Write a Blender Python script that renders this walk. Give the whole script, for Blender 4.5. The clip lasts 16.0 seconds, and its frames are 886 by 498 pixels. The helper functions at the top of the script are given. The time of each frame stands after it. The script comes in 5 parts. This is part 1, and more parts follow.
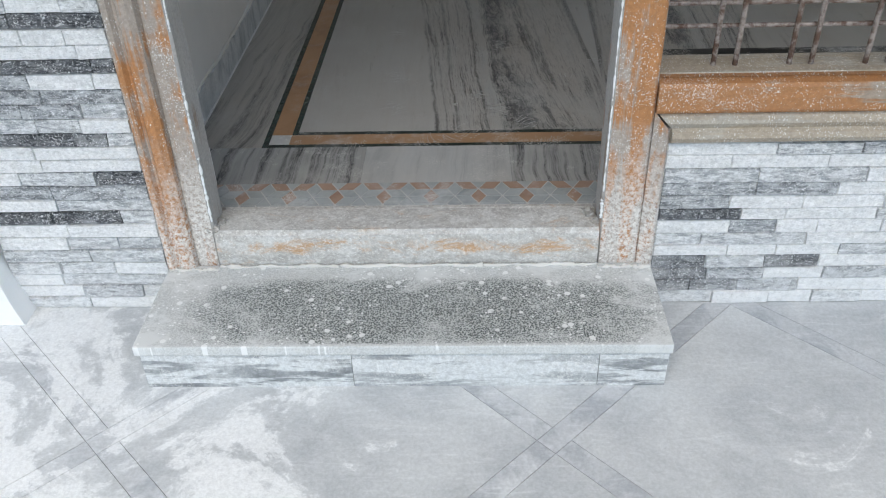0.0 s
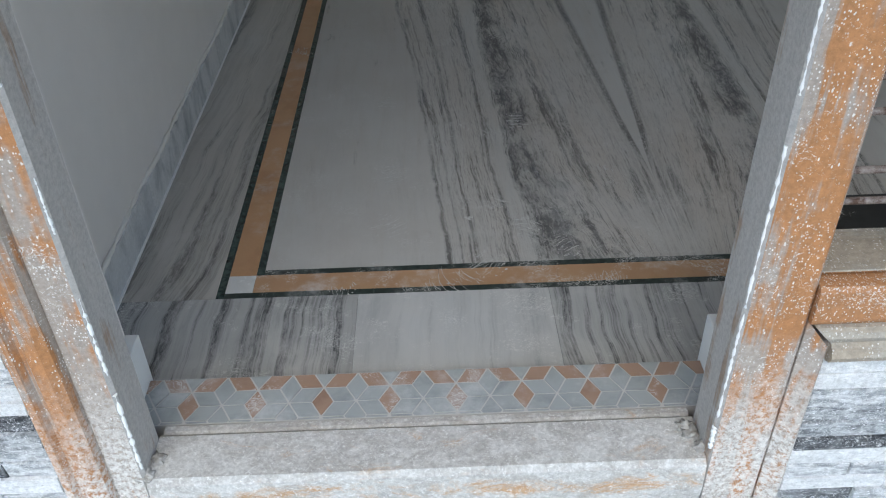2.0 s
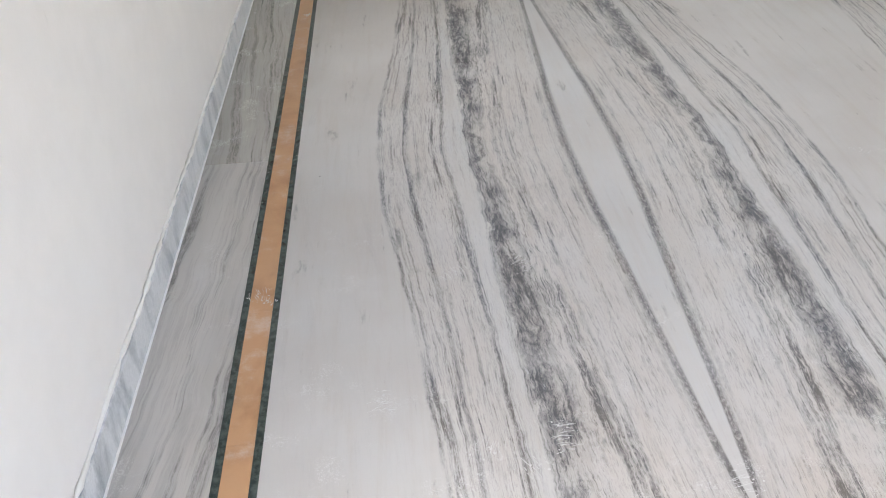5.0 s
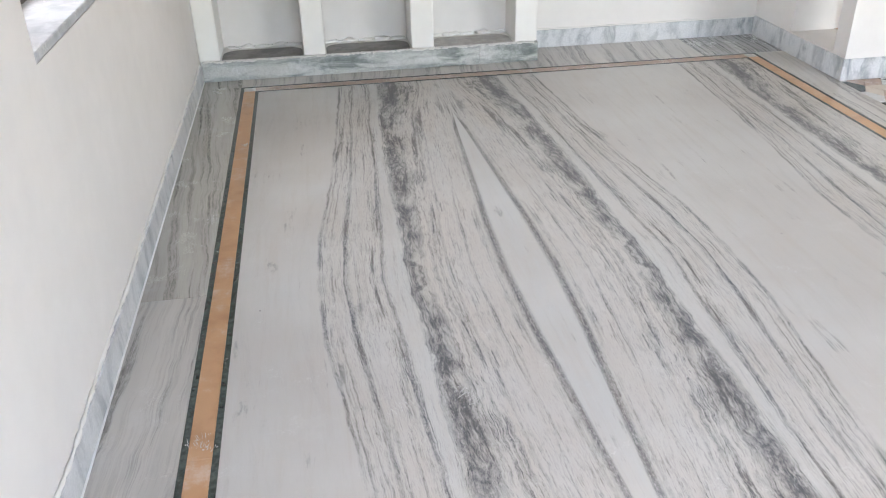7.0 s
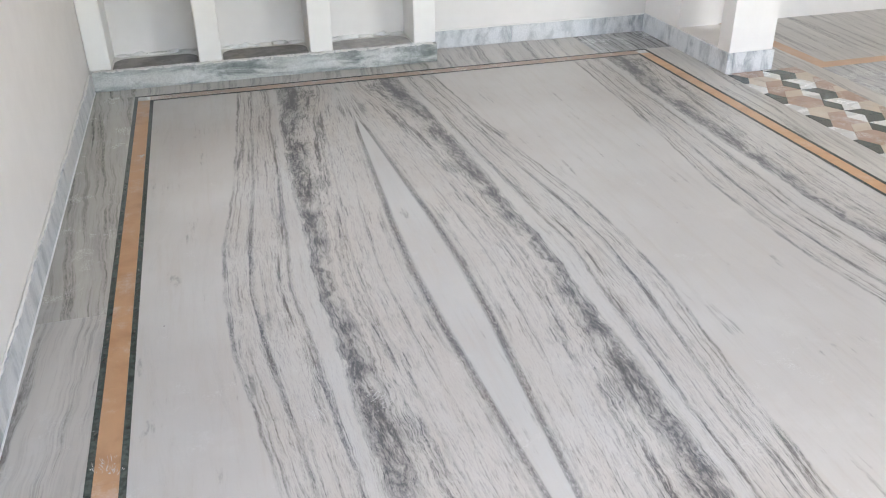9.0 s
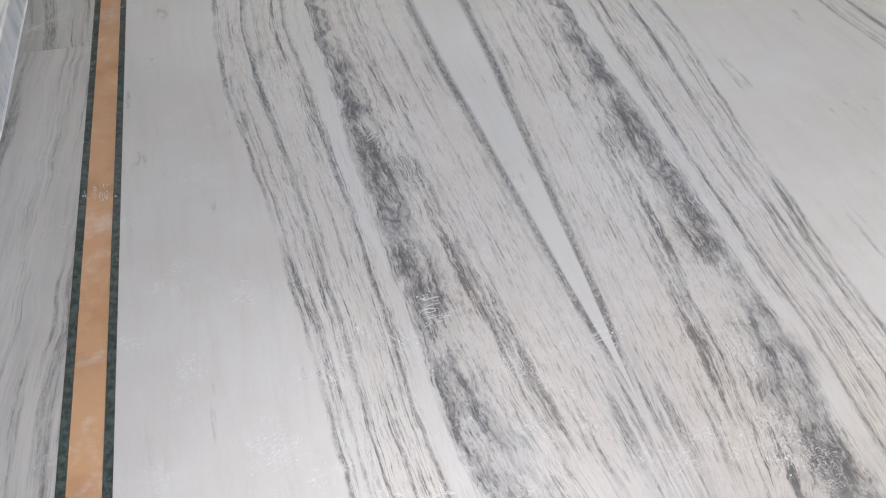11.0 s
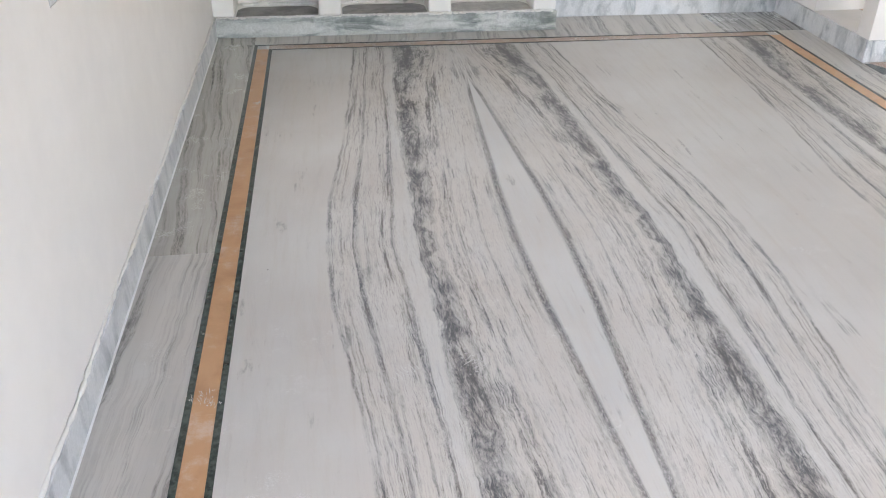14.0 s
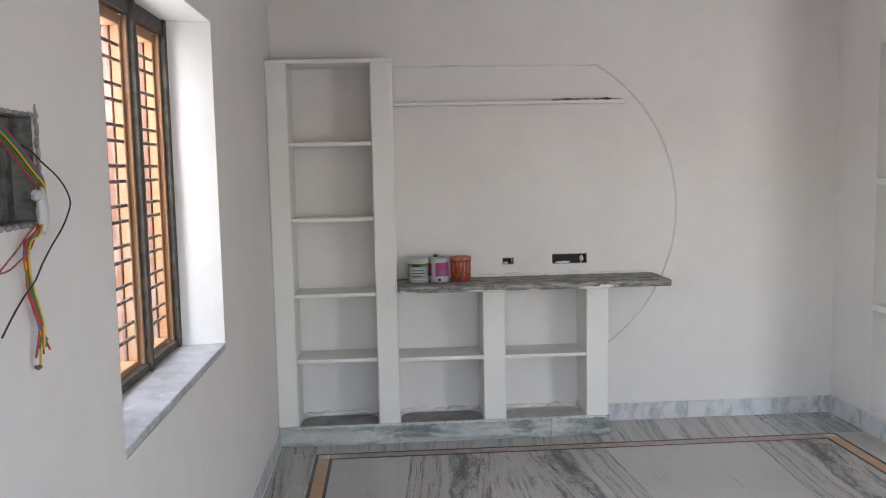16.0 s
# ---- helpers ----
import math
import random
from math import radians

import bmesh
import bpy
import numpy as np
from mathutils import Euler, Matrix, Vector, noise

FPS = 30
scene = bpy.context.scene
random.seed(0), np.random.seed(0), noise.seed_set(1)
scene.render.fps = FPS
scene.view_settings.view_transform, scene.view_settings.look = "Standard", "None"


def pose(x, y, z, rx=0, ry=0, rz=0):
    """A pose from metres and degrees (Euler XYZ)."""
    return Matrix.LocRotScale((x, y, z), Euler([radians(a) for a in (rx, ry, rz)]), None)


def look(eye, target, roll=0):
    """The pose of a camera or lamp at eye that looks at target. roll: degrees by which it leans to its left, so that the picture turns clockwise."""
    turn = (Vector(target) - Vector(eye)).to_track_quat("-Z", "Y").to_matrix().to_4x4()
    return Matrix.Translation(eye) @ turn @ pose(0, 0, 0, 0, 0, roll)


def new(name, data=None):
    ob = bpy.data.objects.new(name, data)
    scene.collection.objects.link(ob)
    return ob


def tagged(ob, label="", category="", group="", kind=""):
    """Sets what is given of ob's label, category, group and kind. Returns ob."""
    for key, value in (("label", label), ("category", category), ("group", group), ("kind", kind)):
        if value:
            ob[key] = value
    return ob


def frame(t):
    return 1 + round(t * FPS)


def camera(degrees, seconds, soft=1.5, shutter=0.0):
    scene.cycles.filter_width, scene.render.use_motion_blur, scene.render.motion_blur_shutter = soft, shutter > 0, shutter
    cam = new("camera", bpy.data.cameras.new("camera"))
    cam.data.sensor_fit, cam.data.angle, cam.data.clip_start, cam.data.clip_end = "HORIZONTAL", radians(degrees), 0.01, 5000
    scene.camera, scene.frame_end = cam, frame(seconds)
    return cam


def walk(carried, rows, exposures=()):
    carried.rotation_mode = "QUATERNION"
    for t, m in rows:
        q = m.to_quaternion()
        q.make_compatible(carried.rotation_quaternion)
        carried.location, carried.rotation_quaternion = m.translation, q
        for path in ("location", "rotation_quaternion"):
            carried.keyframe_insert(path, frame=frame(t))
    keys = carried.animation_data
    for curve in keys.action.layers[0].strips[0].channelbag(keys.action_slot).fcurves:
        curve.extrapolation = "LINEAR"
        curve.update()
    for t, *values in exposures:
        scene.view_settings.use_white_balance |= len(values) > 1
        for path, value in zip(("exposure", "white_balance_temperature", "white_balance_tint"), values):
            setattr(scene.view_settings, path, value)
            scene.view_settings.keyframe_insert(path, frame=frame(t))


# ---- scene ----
cam = camera(55.6, 16.0, soft=1.1)
EXPOSURES = [(0, 0.8, 7000, 6), (2, 1.08, 6650, 5), (2.5, 1.6, 6750, 7), (3, 2.4, 7050, 11), (3.5, 2.87, 7150, 12), (4, 3.02, 7230, 12), (5, 3.22, 7130, 12), (8, 3.36, 7050, 12), (11, 3.1, 7000, 12),
             (12.5, 2.52, 6880, 9), (13.25, 2.84, 6980, 11), (14, 3.3, 7150, 13), (15, 2.9, 6920, 14), (16, 2.58, 6780, 14)]
PATH = [
    (0, (0.161, -1.809, 1.29), (0.102, -0.18, 0.131), -1.7),
    (0.5, (0.149, -1.644, 1.276), (0.088, -0.014, 0.119), -1.6),
    (1, (0.144, -1.411, 1.289), (0.082, 0.22, 0.134), -1.3),
    (1.5, (0.083, -1.172, 1.284), (0.052, 0.447, 0.11), -1.5),
    (2, (0.03, -0.971, 1.285), (0.046, 0.629, 0.085), -1.7),
    (2.5, (0.053, -0.714, 1.294), (0.045, 0.875, 0.079), -1.8),
    (3, (0.083, -0.494, 1.318), (0.04, 1.103, 0.116), -1.7),
    (3.5, (0.04, -0.276, 1.321), (-0.004, 1.335, 0.136), -1.5),
    (4, (-0.067, 0.001, 1.359), (-0.076, 1.595, 0.151), -1.0),
    (4.5, (-0.053, 0.076, 1.42), (-0.018, 1.675, 0.22), -1.5),
    (5, (-0.032, 0.133, 1.491), (0.053, 1.745, 0.31), -2.5),
    (5.2, (-0.041, 0.129, 1.466), (0.06, 1.776, 0.336), -2.1),
    (7.3, (-0.044, 0.188, 1.56), (0.255, 1.914, 0.595), -1.2),
    (7.5, (-0.046, 0.191, 1.565), (0.287, 1.911, 0.599), -1.0),
    (8, (-0.035, 0.191, 1.559), (0.372, 1.899, 0.602), -0.8),
    (8.2, (-0.03, 0.186, 1.564), (0.401, 1.889, 0.608), -0.8),
    (10.5, (-0.025, 0.166, 1.482), (0.425, 1.703, 0.284), 0.5),
    (11, (-0.018, 0.167, 1.44), (0.359, 1.551, 0.045), 1.3),
    (11.5, (-0.021, 0.161, 1.373), (0.265, 1.325, -0.228), 2.6),
    (12, (-0.04, 0.145, 1.312), (0.198, 1.121, -0.417), 5.2),
    (12.5, (-0.038, 0.152, 1.311), (0.162, 1.117, -0.429), 4.7),
    (13, (-0.049, 0.166, 1.343), (0.166, 1.326, -0.272), 3.8),
    (13.5, (-0.059, 0.193, 1.44), (0.17, 1.646, 0.086), 2.2),
    (14, (-0.059, 0.2, 1.52), (0.178, 1.899, 0.492), 0.8),
    (14.5, (-0.065, 0.188, 1.585), (0.17, 2.032, 0.847), -0.2),
    (15, (-0.054, 0.165, 1.646), (0.167, 2.095, 1.172), -1.0),
    (15.5, (-0.046, 0.157, 1.683), (0.131, 2.126, 1.382), -1.3),
    (16, (-0.02, 0.16, 1.716), (0.105, 2.147, 1.521), -1.2),
]
walk(cam, [(t, look(eye, target, roll)) for t, eye, target, roll in PATH], exposures=EXPOSURES)

# ---------------- light ----------------
world = bpy.data.worlds.new("sky")
scene.world = world
world.use_nodes = True
wn = world.node_tree
sky = wn.nodes.new("ShaderNodeTexSky")
sky.sky_type, sky.sun_disc = "NISHITA", False
sky.sun_elevation, sky.sun_rotation = radians(62), radians(188)
wn.nodes["Background"].inputs["Strength"].default_value = 0.15
wn.links.new(sky.outputs[0], wn.nodes["Background"].inputs["Color"])
sun = new("sun", bpy.data.lights.new("sun", "SUN"))
sun.data.energy, sun.data.angle, sun.data.color = 1.55, radians(50), (1.0, 0.95, 0.88)
sun.matrix_world = look((-0.6, -4.2, 8), (0, 0, 0))


def daylight(name, x, y, z, sx, sy, watts, target, colour=(0.93, 0.97, 1.0)):
    lamp = new(name, bpy.data.lights.new(name, "AREA"))
    lamp.data.shape, lamp.data.size, lamp.data.size_y = "RECTANGLE", sx, sy
    lamp.data.energy, lamp.data.color = watts, colour
    lamp.matrix_world = look((x, y, z), target)
    return lamp


daylight("daylight_side_window", -1.2, 3.1, 1.68, 1.2, 1.3, 7.5, (2, 3.1, 0.6))
daylight("daylight_front_window", 1.3, 0.2, 1.3, 1.2, 1.55, 0.5, (0.6, 4, 0.6))
# added fill lamp in an unseen opening, brightens the hall from the right
daylight("daylight_next_room", 4.6, 0.2, 1.4, 1.3, 1.6, 10, (1.5, 5.5, 1.0))


# ---------------- material tools ----------------
class Nodes:
    """Short hand for building one material."""

    def __init__(self, name, rough=0.5, metal=0.0):
        self.mat = bpy.data.materials.new(name)
        self.mat.use_nodes = True
        self.t = self.mat.node_tree
        self.bsdf = self.t.nodes["Principled BSDF"]
        self.bsdf.inputs["Roughness"].default_value = rough
        self.bsdf.inputs["Metallic"].default_value = metal
        self.geo = self.t.nodes.new("ShaderNodeNewGeometry")
        self.pos = self.geo.outputs["Position"]
        self.info = self.t.nodes.new("ShaderNodeObjectInfo")
        self.rand = self.info.outputs["Random"]
        sep = self.t.nodes.new("ShaderNodeSeparateXYZ")
        self.t.links.new(self.pos, sep.inputs[0])
        self.x, self.y, self.z = sep.outputs

    def put(self, socket, value):
        if isinstance(value, bpy.types.NodeSocket):
            self.t.links.new(value, socket)
        elif isinstance(value, tuple) and len(value) == 3 and socket.type == "RGBA":
            socket.default_value = (*value, 1)
        else:
            socket.default_value = value

    def m(self, op, a, b=0.0, c=0.0):
        n = self.t.nodes.new("ShaderNodeMath")
        n.operation = op
        for s, v in zip(n.inputs, (a, b, c)):
            self.put(s, v)
        return n.outputs[0]

    def vec(self, x, y, z=0.0):
        n = self.t.nodes.new("ShaderNodeCombineXYZ")
        for s, v in zip(n.inputs, (x, y, z)):
            self.put(s, v)
        return n.outputs[0]

    def noise(self, vector, scale, detail=4.0, rough=0.55, warp=0.0):
        n = self.t.nodes.new("ShaderNodeTexNoise")
        self.put(n.inputs["Vector"], vector)
        for k, v in (("Scale", scale), ("Detail", detail), ("Roughness", rough), ("Distortion", warp)):
            n.inputs[k].default_value = v
        return n.outputs[0]

    def cells(self, vector, scale, feature="F1"):
        n = self.t.nodes.new("ShaderNodeTexVoronoi")
        n.feature = feature
        self.put(n.inputs["Vector"], vector)
        n.inputs["Scale"].default_value = scale
        return n.outputs["Distance"]

    def ramp(self, fac, *stops):
        n = self.t.nodes.new("ShaderNodeValToRGB")
        e = n.color_ramp.elements
        for i, (p, c) in enumerate(stops):
            el = e[i] if i < 2 else e.new(p)
            el.position = p
            el.color = (c, c, c, 1) if isinstance(c, (int, float)) else (*c, 1)
        self.put(n.inputs[0], fac)
        return n.outputs[0]

    def step(self, fac, lo, hi):
        n = self.t.nodes.new("ShaderNodeMapRange")
        n.interpolation_type = "SMOOTHSTEP"
        self.put(n.inputs[0], fac)
        n.inputs[1].default_value, n.inputs[2].default_value = lo, hi
        return n.outputs[0]

    def mix(self, fac, a, b, kind="MIX"):
        n = self.t.nodes.new("ShaderNodeMix")
        n.data_type, n.blend_type = "RGBA", kind
        self.put(n.inputs[0], fac)
        self.put(n.inputs[6], a)
        self.put(n.inputs[7], b)
        return n.outputs[2]

    def scaled(self, sx, sy, sz, source=None):
        n = self.t.nodes.new("ShaderNodeVectorMath")
        n.operation = "MULTIPLY"
        self.put(n.inputs[0], source or self.pos)
        n.inputs[1].default_value = (sx, sy, sz)
        return n.outputs[0]

    def shifted(self, amount=7.0):
        """Position moved by the object's random number, so that alike pieces differ."""
        n = self.t.nodes.new("ShaderNodeVectorMath")
        n.operation = "ADD"
        self.put(n.inputs[0], self.pos)
        k = self.m("MULTIPLY", self.rand, amount)
        self.put(n.inputs[1], self.vec(k, k, k))
        return n.outputs[0]

    def grained(self, colour, scale=160, amount=0.3):
        """The colour broken up by a fine grain."""
        g = self.noise(self.pos, scale, 5, 0.8)
        k = self.m("ADD", 1.0 - amount, self.m("MULTIPLY", self.step(g, 0.3, 0.7), amount * 1.6))
        return self.mix(1.0, colour, self.vec(k, k, k), "MULTIPLY")

    def done(self, colour, rough=None, bump=None, strength=0.2, distance=0.002):
        self.put(self.bsdf.inputs["Base Color"], colour)
        if rough is not None:
            self.put(self.bsdf.inputs["Roughness"], rough)
        if bump is not None:
            b = self.t.nodes.new("ShaderNodeBump")
            b.inputs["Strength"].default_value, b.inputs["Distance"].default_value = strength, distance
            self.put(b.inputs["Height"], bump)
            self.t.links.new(b.outputs[0], self.bsdf.inputs["Normal"])
        return self.mat


# seams between the mirrored slabs of the hall floor
SEAM_X, SEAM_Y, SLAB_W = 0.655, 2.772, 1.052


def marble_hall():
    """Cream marble whose grey veins are mirrored across the slab seams.

    Five lines run along the slab (rim of the pale lens, both sides of the dark core,
    end of the pale band, rim of the veins); p is 0.12, 0.4, 0.55, 0.66 and 1 on them."""
    n = Nodes("veined_marble", 0.2)

    def times(a, *more):
        for k in more:
            a = n.m("MULTIPLY", a, k)
        return a

    def less(a, k=1.0):
        return n.m("SUBTRACT", 1.0, times(a, k))

    def peak(at, width, of):
        return less(n.step(n.m("ABSOLUTE", n.m("SUBTRACT", of, at)), width * 0.15, width))

    u = n.m("PINGPONG", n.m("SUBTRACT", n.x, SEAM_X), SLAB_W)
    v = n.m("ABSOLUTE", n.m("SUBTRACT", n.y, SEAM_Y))
    uv = n.vec(u, v)

    def along(*stops):
        """A distance from the seam that changes along the slab."""
        return n.ramp(n.m("DIVIDE", v, 2.5), *[(at / 2.5, value) for at, value in stops])

    w1 = times(n.m("SUBTRACT", n.noise(uv, 2.3, 3), 0.5), 0.035)
    w2 = times(n.m("SUBTRACT", n.noise(uv, 11, 4, 0.6), 0.5), 0.022)
    lens = n.m("MAXIMUM", n.m("ADD", along((0, 0.092), (0.4, 0.08), (0.75, 0.06), (1.05, 0.042), (1.35, 0.026), (1.55, 0.011), (1.72, 0.001)), times(w2, 0.25)), 0.001)
    inner = along((0, 0.355), (0.35, 0.34), (0.65, 0.31), (1.0, 0.285), (1.3, 0.262), (1.65, 0.238), (1.85, 0.205), (2.15, 0.14))
    outer = along((0, 0.447), (0.45, 0.432), (0.85, 0.428), (1.25, 0.413), (1.6, 0.402), (1.95, 0.378), (2.15, 0.365))
    band = along((0, 0.53), (0.35, 0.505), (0.7, 0.487), (1.2, 0.468), (1.65, 0.449), (2.1, 0.412))
    rim = along((0, 0.77), (0.4, 0.748), (0.85, 0.69), (1.4, 0.645), (1.8, 0.613), (2.15, 0.585))
    near_core = less(n.step(n.m("ABSOLUTE", n.m("SUBTRACT", u, n.m("MULTIPLY", n.m("ADD", inner, outer), 0.5))), 0.04, 0.16))
    uw = n.m("ADD", u, n.m("ADD", times(w1, n.step(u, 0.1, 0.25)), times(w2, n.m("ADD", 0.35, near_core))))
    p = 0.0
    lines = (0.0, lens, inner, outer, band, rim)
    for lo, hi, share in zip(lines, lines[1:], (0.12, 0.28, 0.15, 0.11, 0.34)):
        t = n.m("DIVIDE", n.m("SUBTRACT", uw, lo), n.m("SUBTRACT", hi, lo))
        p = n.m("ADD", p, times(n.m("MINIMUM", n.m("MAXIMUM", t, 0.0), 1.0), share))
    p = n.m("ADD", p, n.m("MAXIMUM", n.m("SUBTRACT", uw, rim), 0.0))

    def streaks(across, length, seed, rough=0.7, warp=0.25, detail=7):
        return n.noise(n.vec(times(p, across), times(v, length), seed), 1.0, detail, rough, warp)

    far = n.step(v, 0.8, 1.7)
    deep = n.step(n.y, 3.5, 4.5)
    front = times(far, n.m("LESS_THAN", n.y, SEAM_Y))
    hair = streaks(140, 15, 1.0, 0.75, 0.5)
    fine = streaks(60, 6.5, 2.0, 0.78, 0.5, 9)
    broad = streaks(28, 1.3, 3.0, 0.74, 0.3, 9)
    grit = n.noise(n.vec(times(p, 120), times(v, 60), 6.0), 1.0, 6, 0.8, 0.8)
    cloud = n.noise(n.vec(times(p, 9), times(v, 2.2), 4.0), 1.0, 5, 0.65)
    lump_ = n.noise(n.vec(times(p, 15), times(v, 5.0), 9.0), 1.0, 9, 0.76, 0.5)
    swirl = n.noise(n.vec(times(p, 42), times(v, 13.0), 12.0), 1.0, 7, 0.72, 0.9)
    dens = n.ramp(p, (0.08, 0.06), (0.13, 0.42), (0.24, 0.62), (0.34, 0.75), (0.39, 1.0), (0.43, 1.0), (0.54, 1.0), (0.565, 0.34), (0.635, 0.42), (0.665, 1.0), (0.74, 1.0), (0.77, 0.65), (0.84, 0.85), (0.87, 1.0), (0.91, 0.6), (0.96, 0.7), (1.0, 0.8))
    dens = times(dens, less(n.step(p, 1.0, 1.012), 0.93))
    dens = times(dens, n.m("ADD", n.m("ADD", 1.1, times(deep, 0.55)), times(front, 0.25)))
    grain = n.m("ADD", 0.3, times(n.step(grit, 0.34, 0.6), 0.8))
    # speckled grains drawn out along the veins
    seed_ = n.noise(n.vec(times(p, 210), times(v, 26), 15.0), 1.0, 4, 0.7, 0.3)
    dark = times(n.step(fine, 0.52, 0.6), 0.55)
    dark = n.m("ADD", dark, times(n.step(broad, 0.53, 0.6), 1.0))
    dark = n.m("ADD", dark, times(n.step(hair, 0.52, 0.59), 0.42))
    dark = times(dark, dens, grain, n.m("ADD", 0.25, times(n.step(cloud, 0.36, 0.6), 0.8)))
    dark = n.m("ADD", dark, times(n.step(seed_, 0.56, 0.64), dens, 0.3))
    # the broken dark core, its swirls and the pale crumbs in it
    pc = n.m("ADD", p, times(n.m("SUBTRACT", lump_, 0.5), 0.2))
    heart = n.ramp(pc, (0.415, 0.0), (0.46, 0.5), (0.495, 1.0), (0.535, 1.0), (0.56, 0.0))
    core = times(heart, n.m("ADD", 0.34, times(n.step(lump_, 0.38, 0.58), 0.8)), n.m("ADD", 0.62, times(n.step(swirl, 0.36, 0.6), 0.45)))
    core = times(core, n.m("ADD", 0.55, times(n.step(grit, 0.3, 0.55), 0.45)))
    core = times(core, less(front, 0.12))
    crumbs = times(heart, n.step(swirl, 0.57, 0.64), n.step(grit, 0.45, 0.55))
    # single lines: rim of the lens, start of the outer streaks, rim of the veins
    pl = n.m("ADD", p, times(n.m("SUBTRACT", n.noise(uv, 16, 4), 0.5), 0.02))
    single = times(peak(0.12, 0.03, p), less(n.step(v, 1.5, 1.75)), 0.95)
    for at, width, force in ((0.155, 0.012, 0.35), (0.33, 0.01, 0.4), (0.365, 0.012, 0.6), (0.385, 0.009, 0.6), (0.672, 0.016, 0.9), (0.705, 0.01, 0.5), (0.86, 0.02, 0.75), (0.935, 0.008, 0.55), (0.972, 0.009, 0.75), (0.998, 0.012, 1.0)):
        gaps = n.step(n.noise(n.vec(at * 90, times(v, 2.4), 3.0), 1.0, 4), 0.36, 0.58)
        single = n.m("ADD", single, times(peak(at, width, pl), force, gaps))
    single = times(single, n.m("ADD", 0.3, times(n.step(grit, 0.36, 0.58), 0.7)))
    total = n.m("MINIMUM", n.m("ADD", n.m("ADD", dark, times(core, 0.95)), times(single, 0.8)), 1.0)

    base = n.mix(n.step(n.noise(n.pos, 1.3, 3), 0.35, 0.65), (0.475, 0.455, 0.43), (0.52, 0.51, 0.49))
    warm = times(n.ramp(p, (0.12, 0.0), (0.2, 1.0), (0.4, 0.9), (0.55, 0.3), (0.6, 0.0), (0.7, 0.5), (0.95, 0.4), (1.02, 0.0)), n.step(n.noise(n.vec(times(p, 6), times(v, 1.4), 5.0), 1.0, 3), 0.36, 0.62))
    col = n.mix(times(warm, n.m("ADD", 0.32, times(far, 0.2))), base, (0.5, 0.45, 0.4))
    pale = n.ramp(p, (0.09, 1.0), (0.13, 0.0), (0.53, 0.0), (0.57, 0.9), (0.64, 0.9), (0.67, 0.0))
    col = n.mix(times(pale, n.m("ADD", 0.05, times(n.step(cloud, 0.35, 0.65), 0.3))), col, (0.5, 0.53, 0.54))
    # soft tan drift and a few short grey flecks in the plain part
    drift = n.noise(n.vec(times(n.x, 26), times(n.y, 1.6), 2.0), 1.0, 7, 0.7, 0.3)
    col = n.mix(times(n.step(drift, 0.46, 0.7), 0.36), col, (0.44, 0.4, 0.355))
    fleck = times(n.step(drift, 0.5, 0.6), n.step(n.noise(n.scaled(8, 3, 1), 1.0, 5, 0.7), 0.57, 0.66))
    col = n.mix(times(fleck, 0.65), col, (0.22, 0.225, 0.215))
    col = n.mix(times(n.m("SUBTRACT", 1.0, n.step(n.cells(n.scaled(1, 0.7, 1), 5.0), 0.012, 0.02)), 0.6), col, (0.12, 0.12, 0.12))
    vein = n.mix(n.step(n.noise(n.vec(times(p, 8), times(v, 2.0), 7.0), 1.0, 3), 0.42, 0.6), (0.08, 0.087, 0.1), (0.115, 0.105, 0.098))
    vein = n.mix(times(far, 0.6), vein, (0.13, 0.117, 0.105))
    vein = n.mix(times(n.step(n.noise(n.pos, 7.0, 4, 0.6), 0.56, 0.66), 0.5), vein, (0.14, 0.175, 0.155))
    vein = n.mix(times(core, 0.8), vein, (0.058, 0.063, 0.075))
    col = n.mix(times(total, 0.95), col, vein)
    col = n.mix(times(crumbs, 0.5), col, (0.6, 0.6, 0.6))
    # polishing slurry dried in thin films and fine scrapes
    where = n.step(n.m("ADD", n.noise(n.pos, 6.0, 5, 0.65), times(less(n.step(n.y, 0.6, 2.6)), 0.085)), 0.58, 0.7)
    strokes = n.step(n.noise(n.scaled(60, 75, 1), 1.0, 6, 0.75, 3.0), 0.5, 0.6)
    smear = times(where, strokes)
    col = n.mix(times(smear, 0.62), col, (0.64, 0.635, 0.62))
    film = n.step(n.m("ADD", n.noise(n.pos, 3.4, 6, 0.65, 0.4), times(less(n.step(n.y, 0.7, 2.2)), 0.1)), 0.55, 0.75)
    col = n.mix(times(film, 0.4), col, (0.55, 0.54, 0.52))
    n.bsdf.inputs["Specular IOR Level"].default_value = 0.32
    rough = n.m("ADD", 0.27, n.m("ADD", times(smear, 0.4), n.m("ADD", times(film, 0.12), times(n.noise(n.pos, 9, 4), 0.14))))
    return n.done(col, rough, n.noise(n.pos, 40, 5), 0.05)


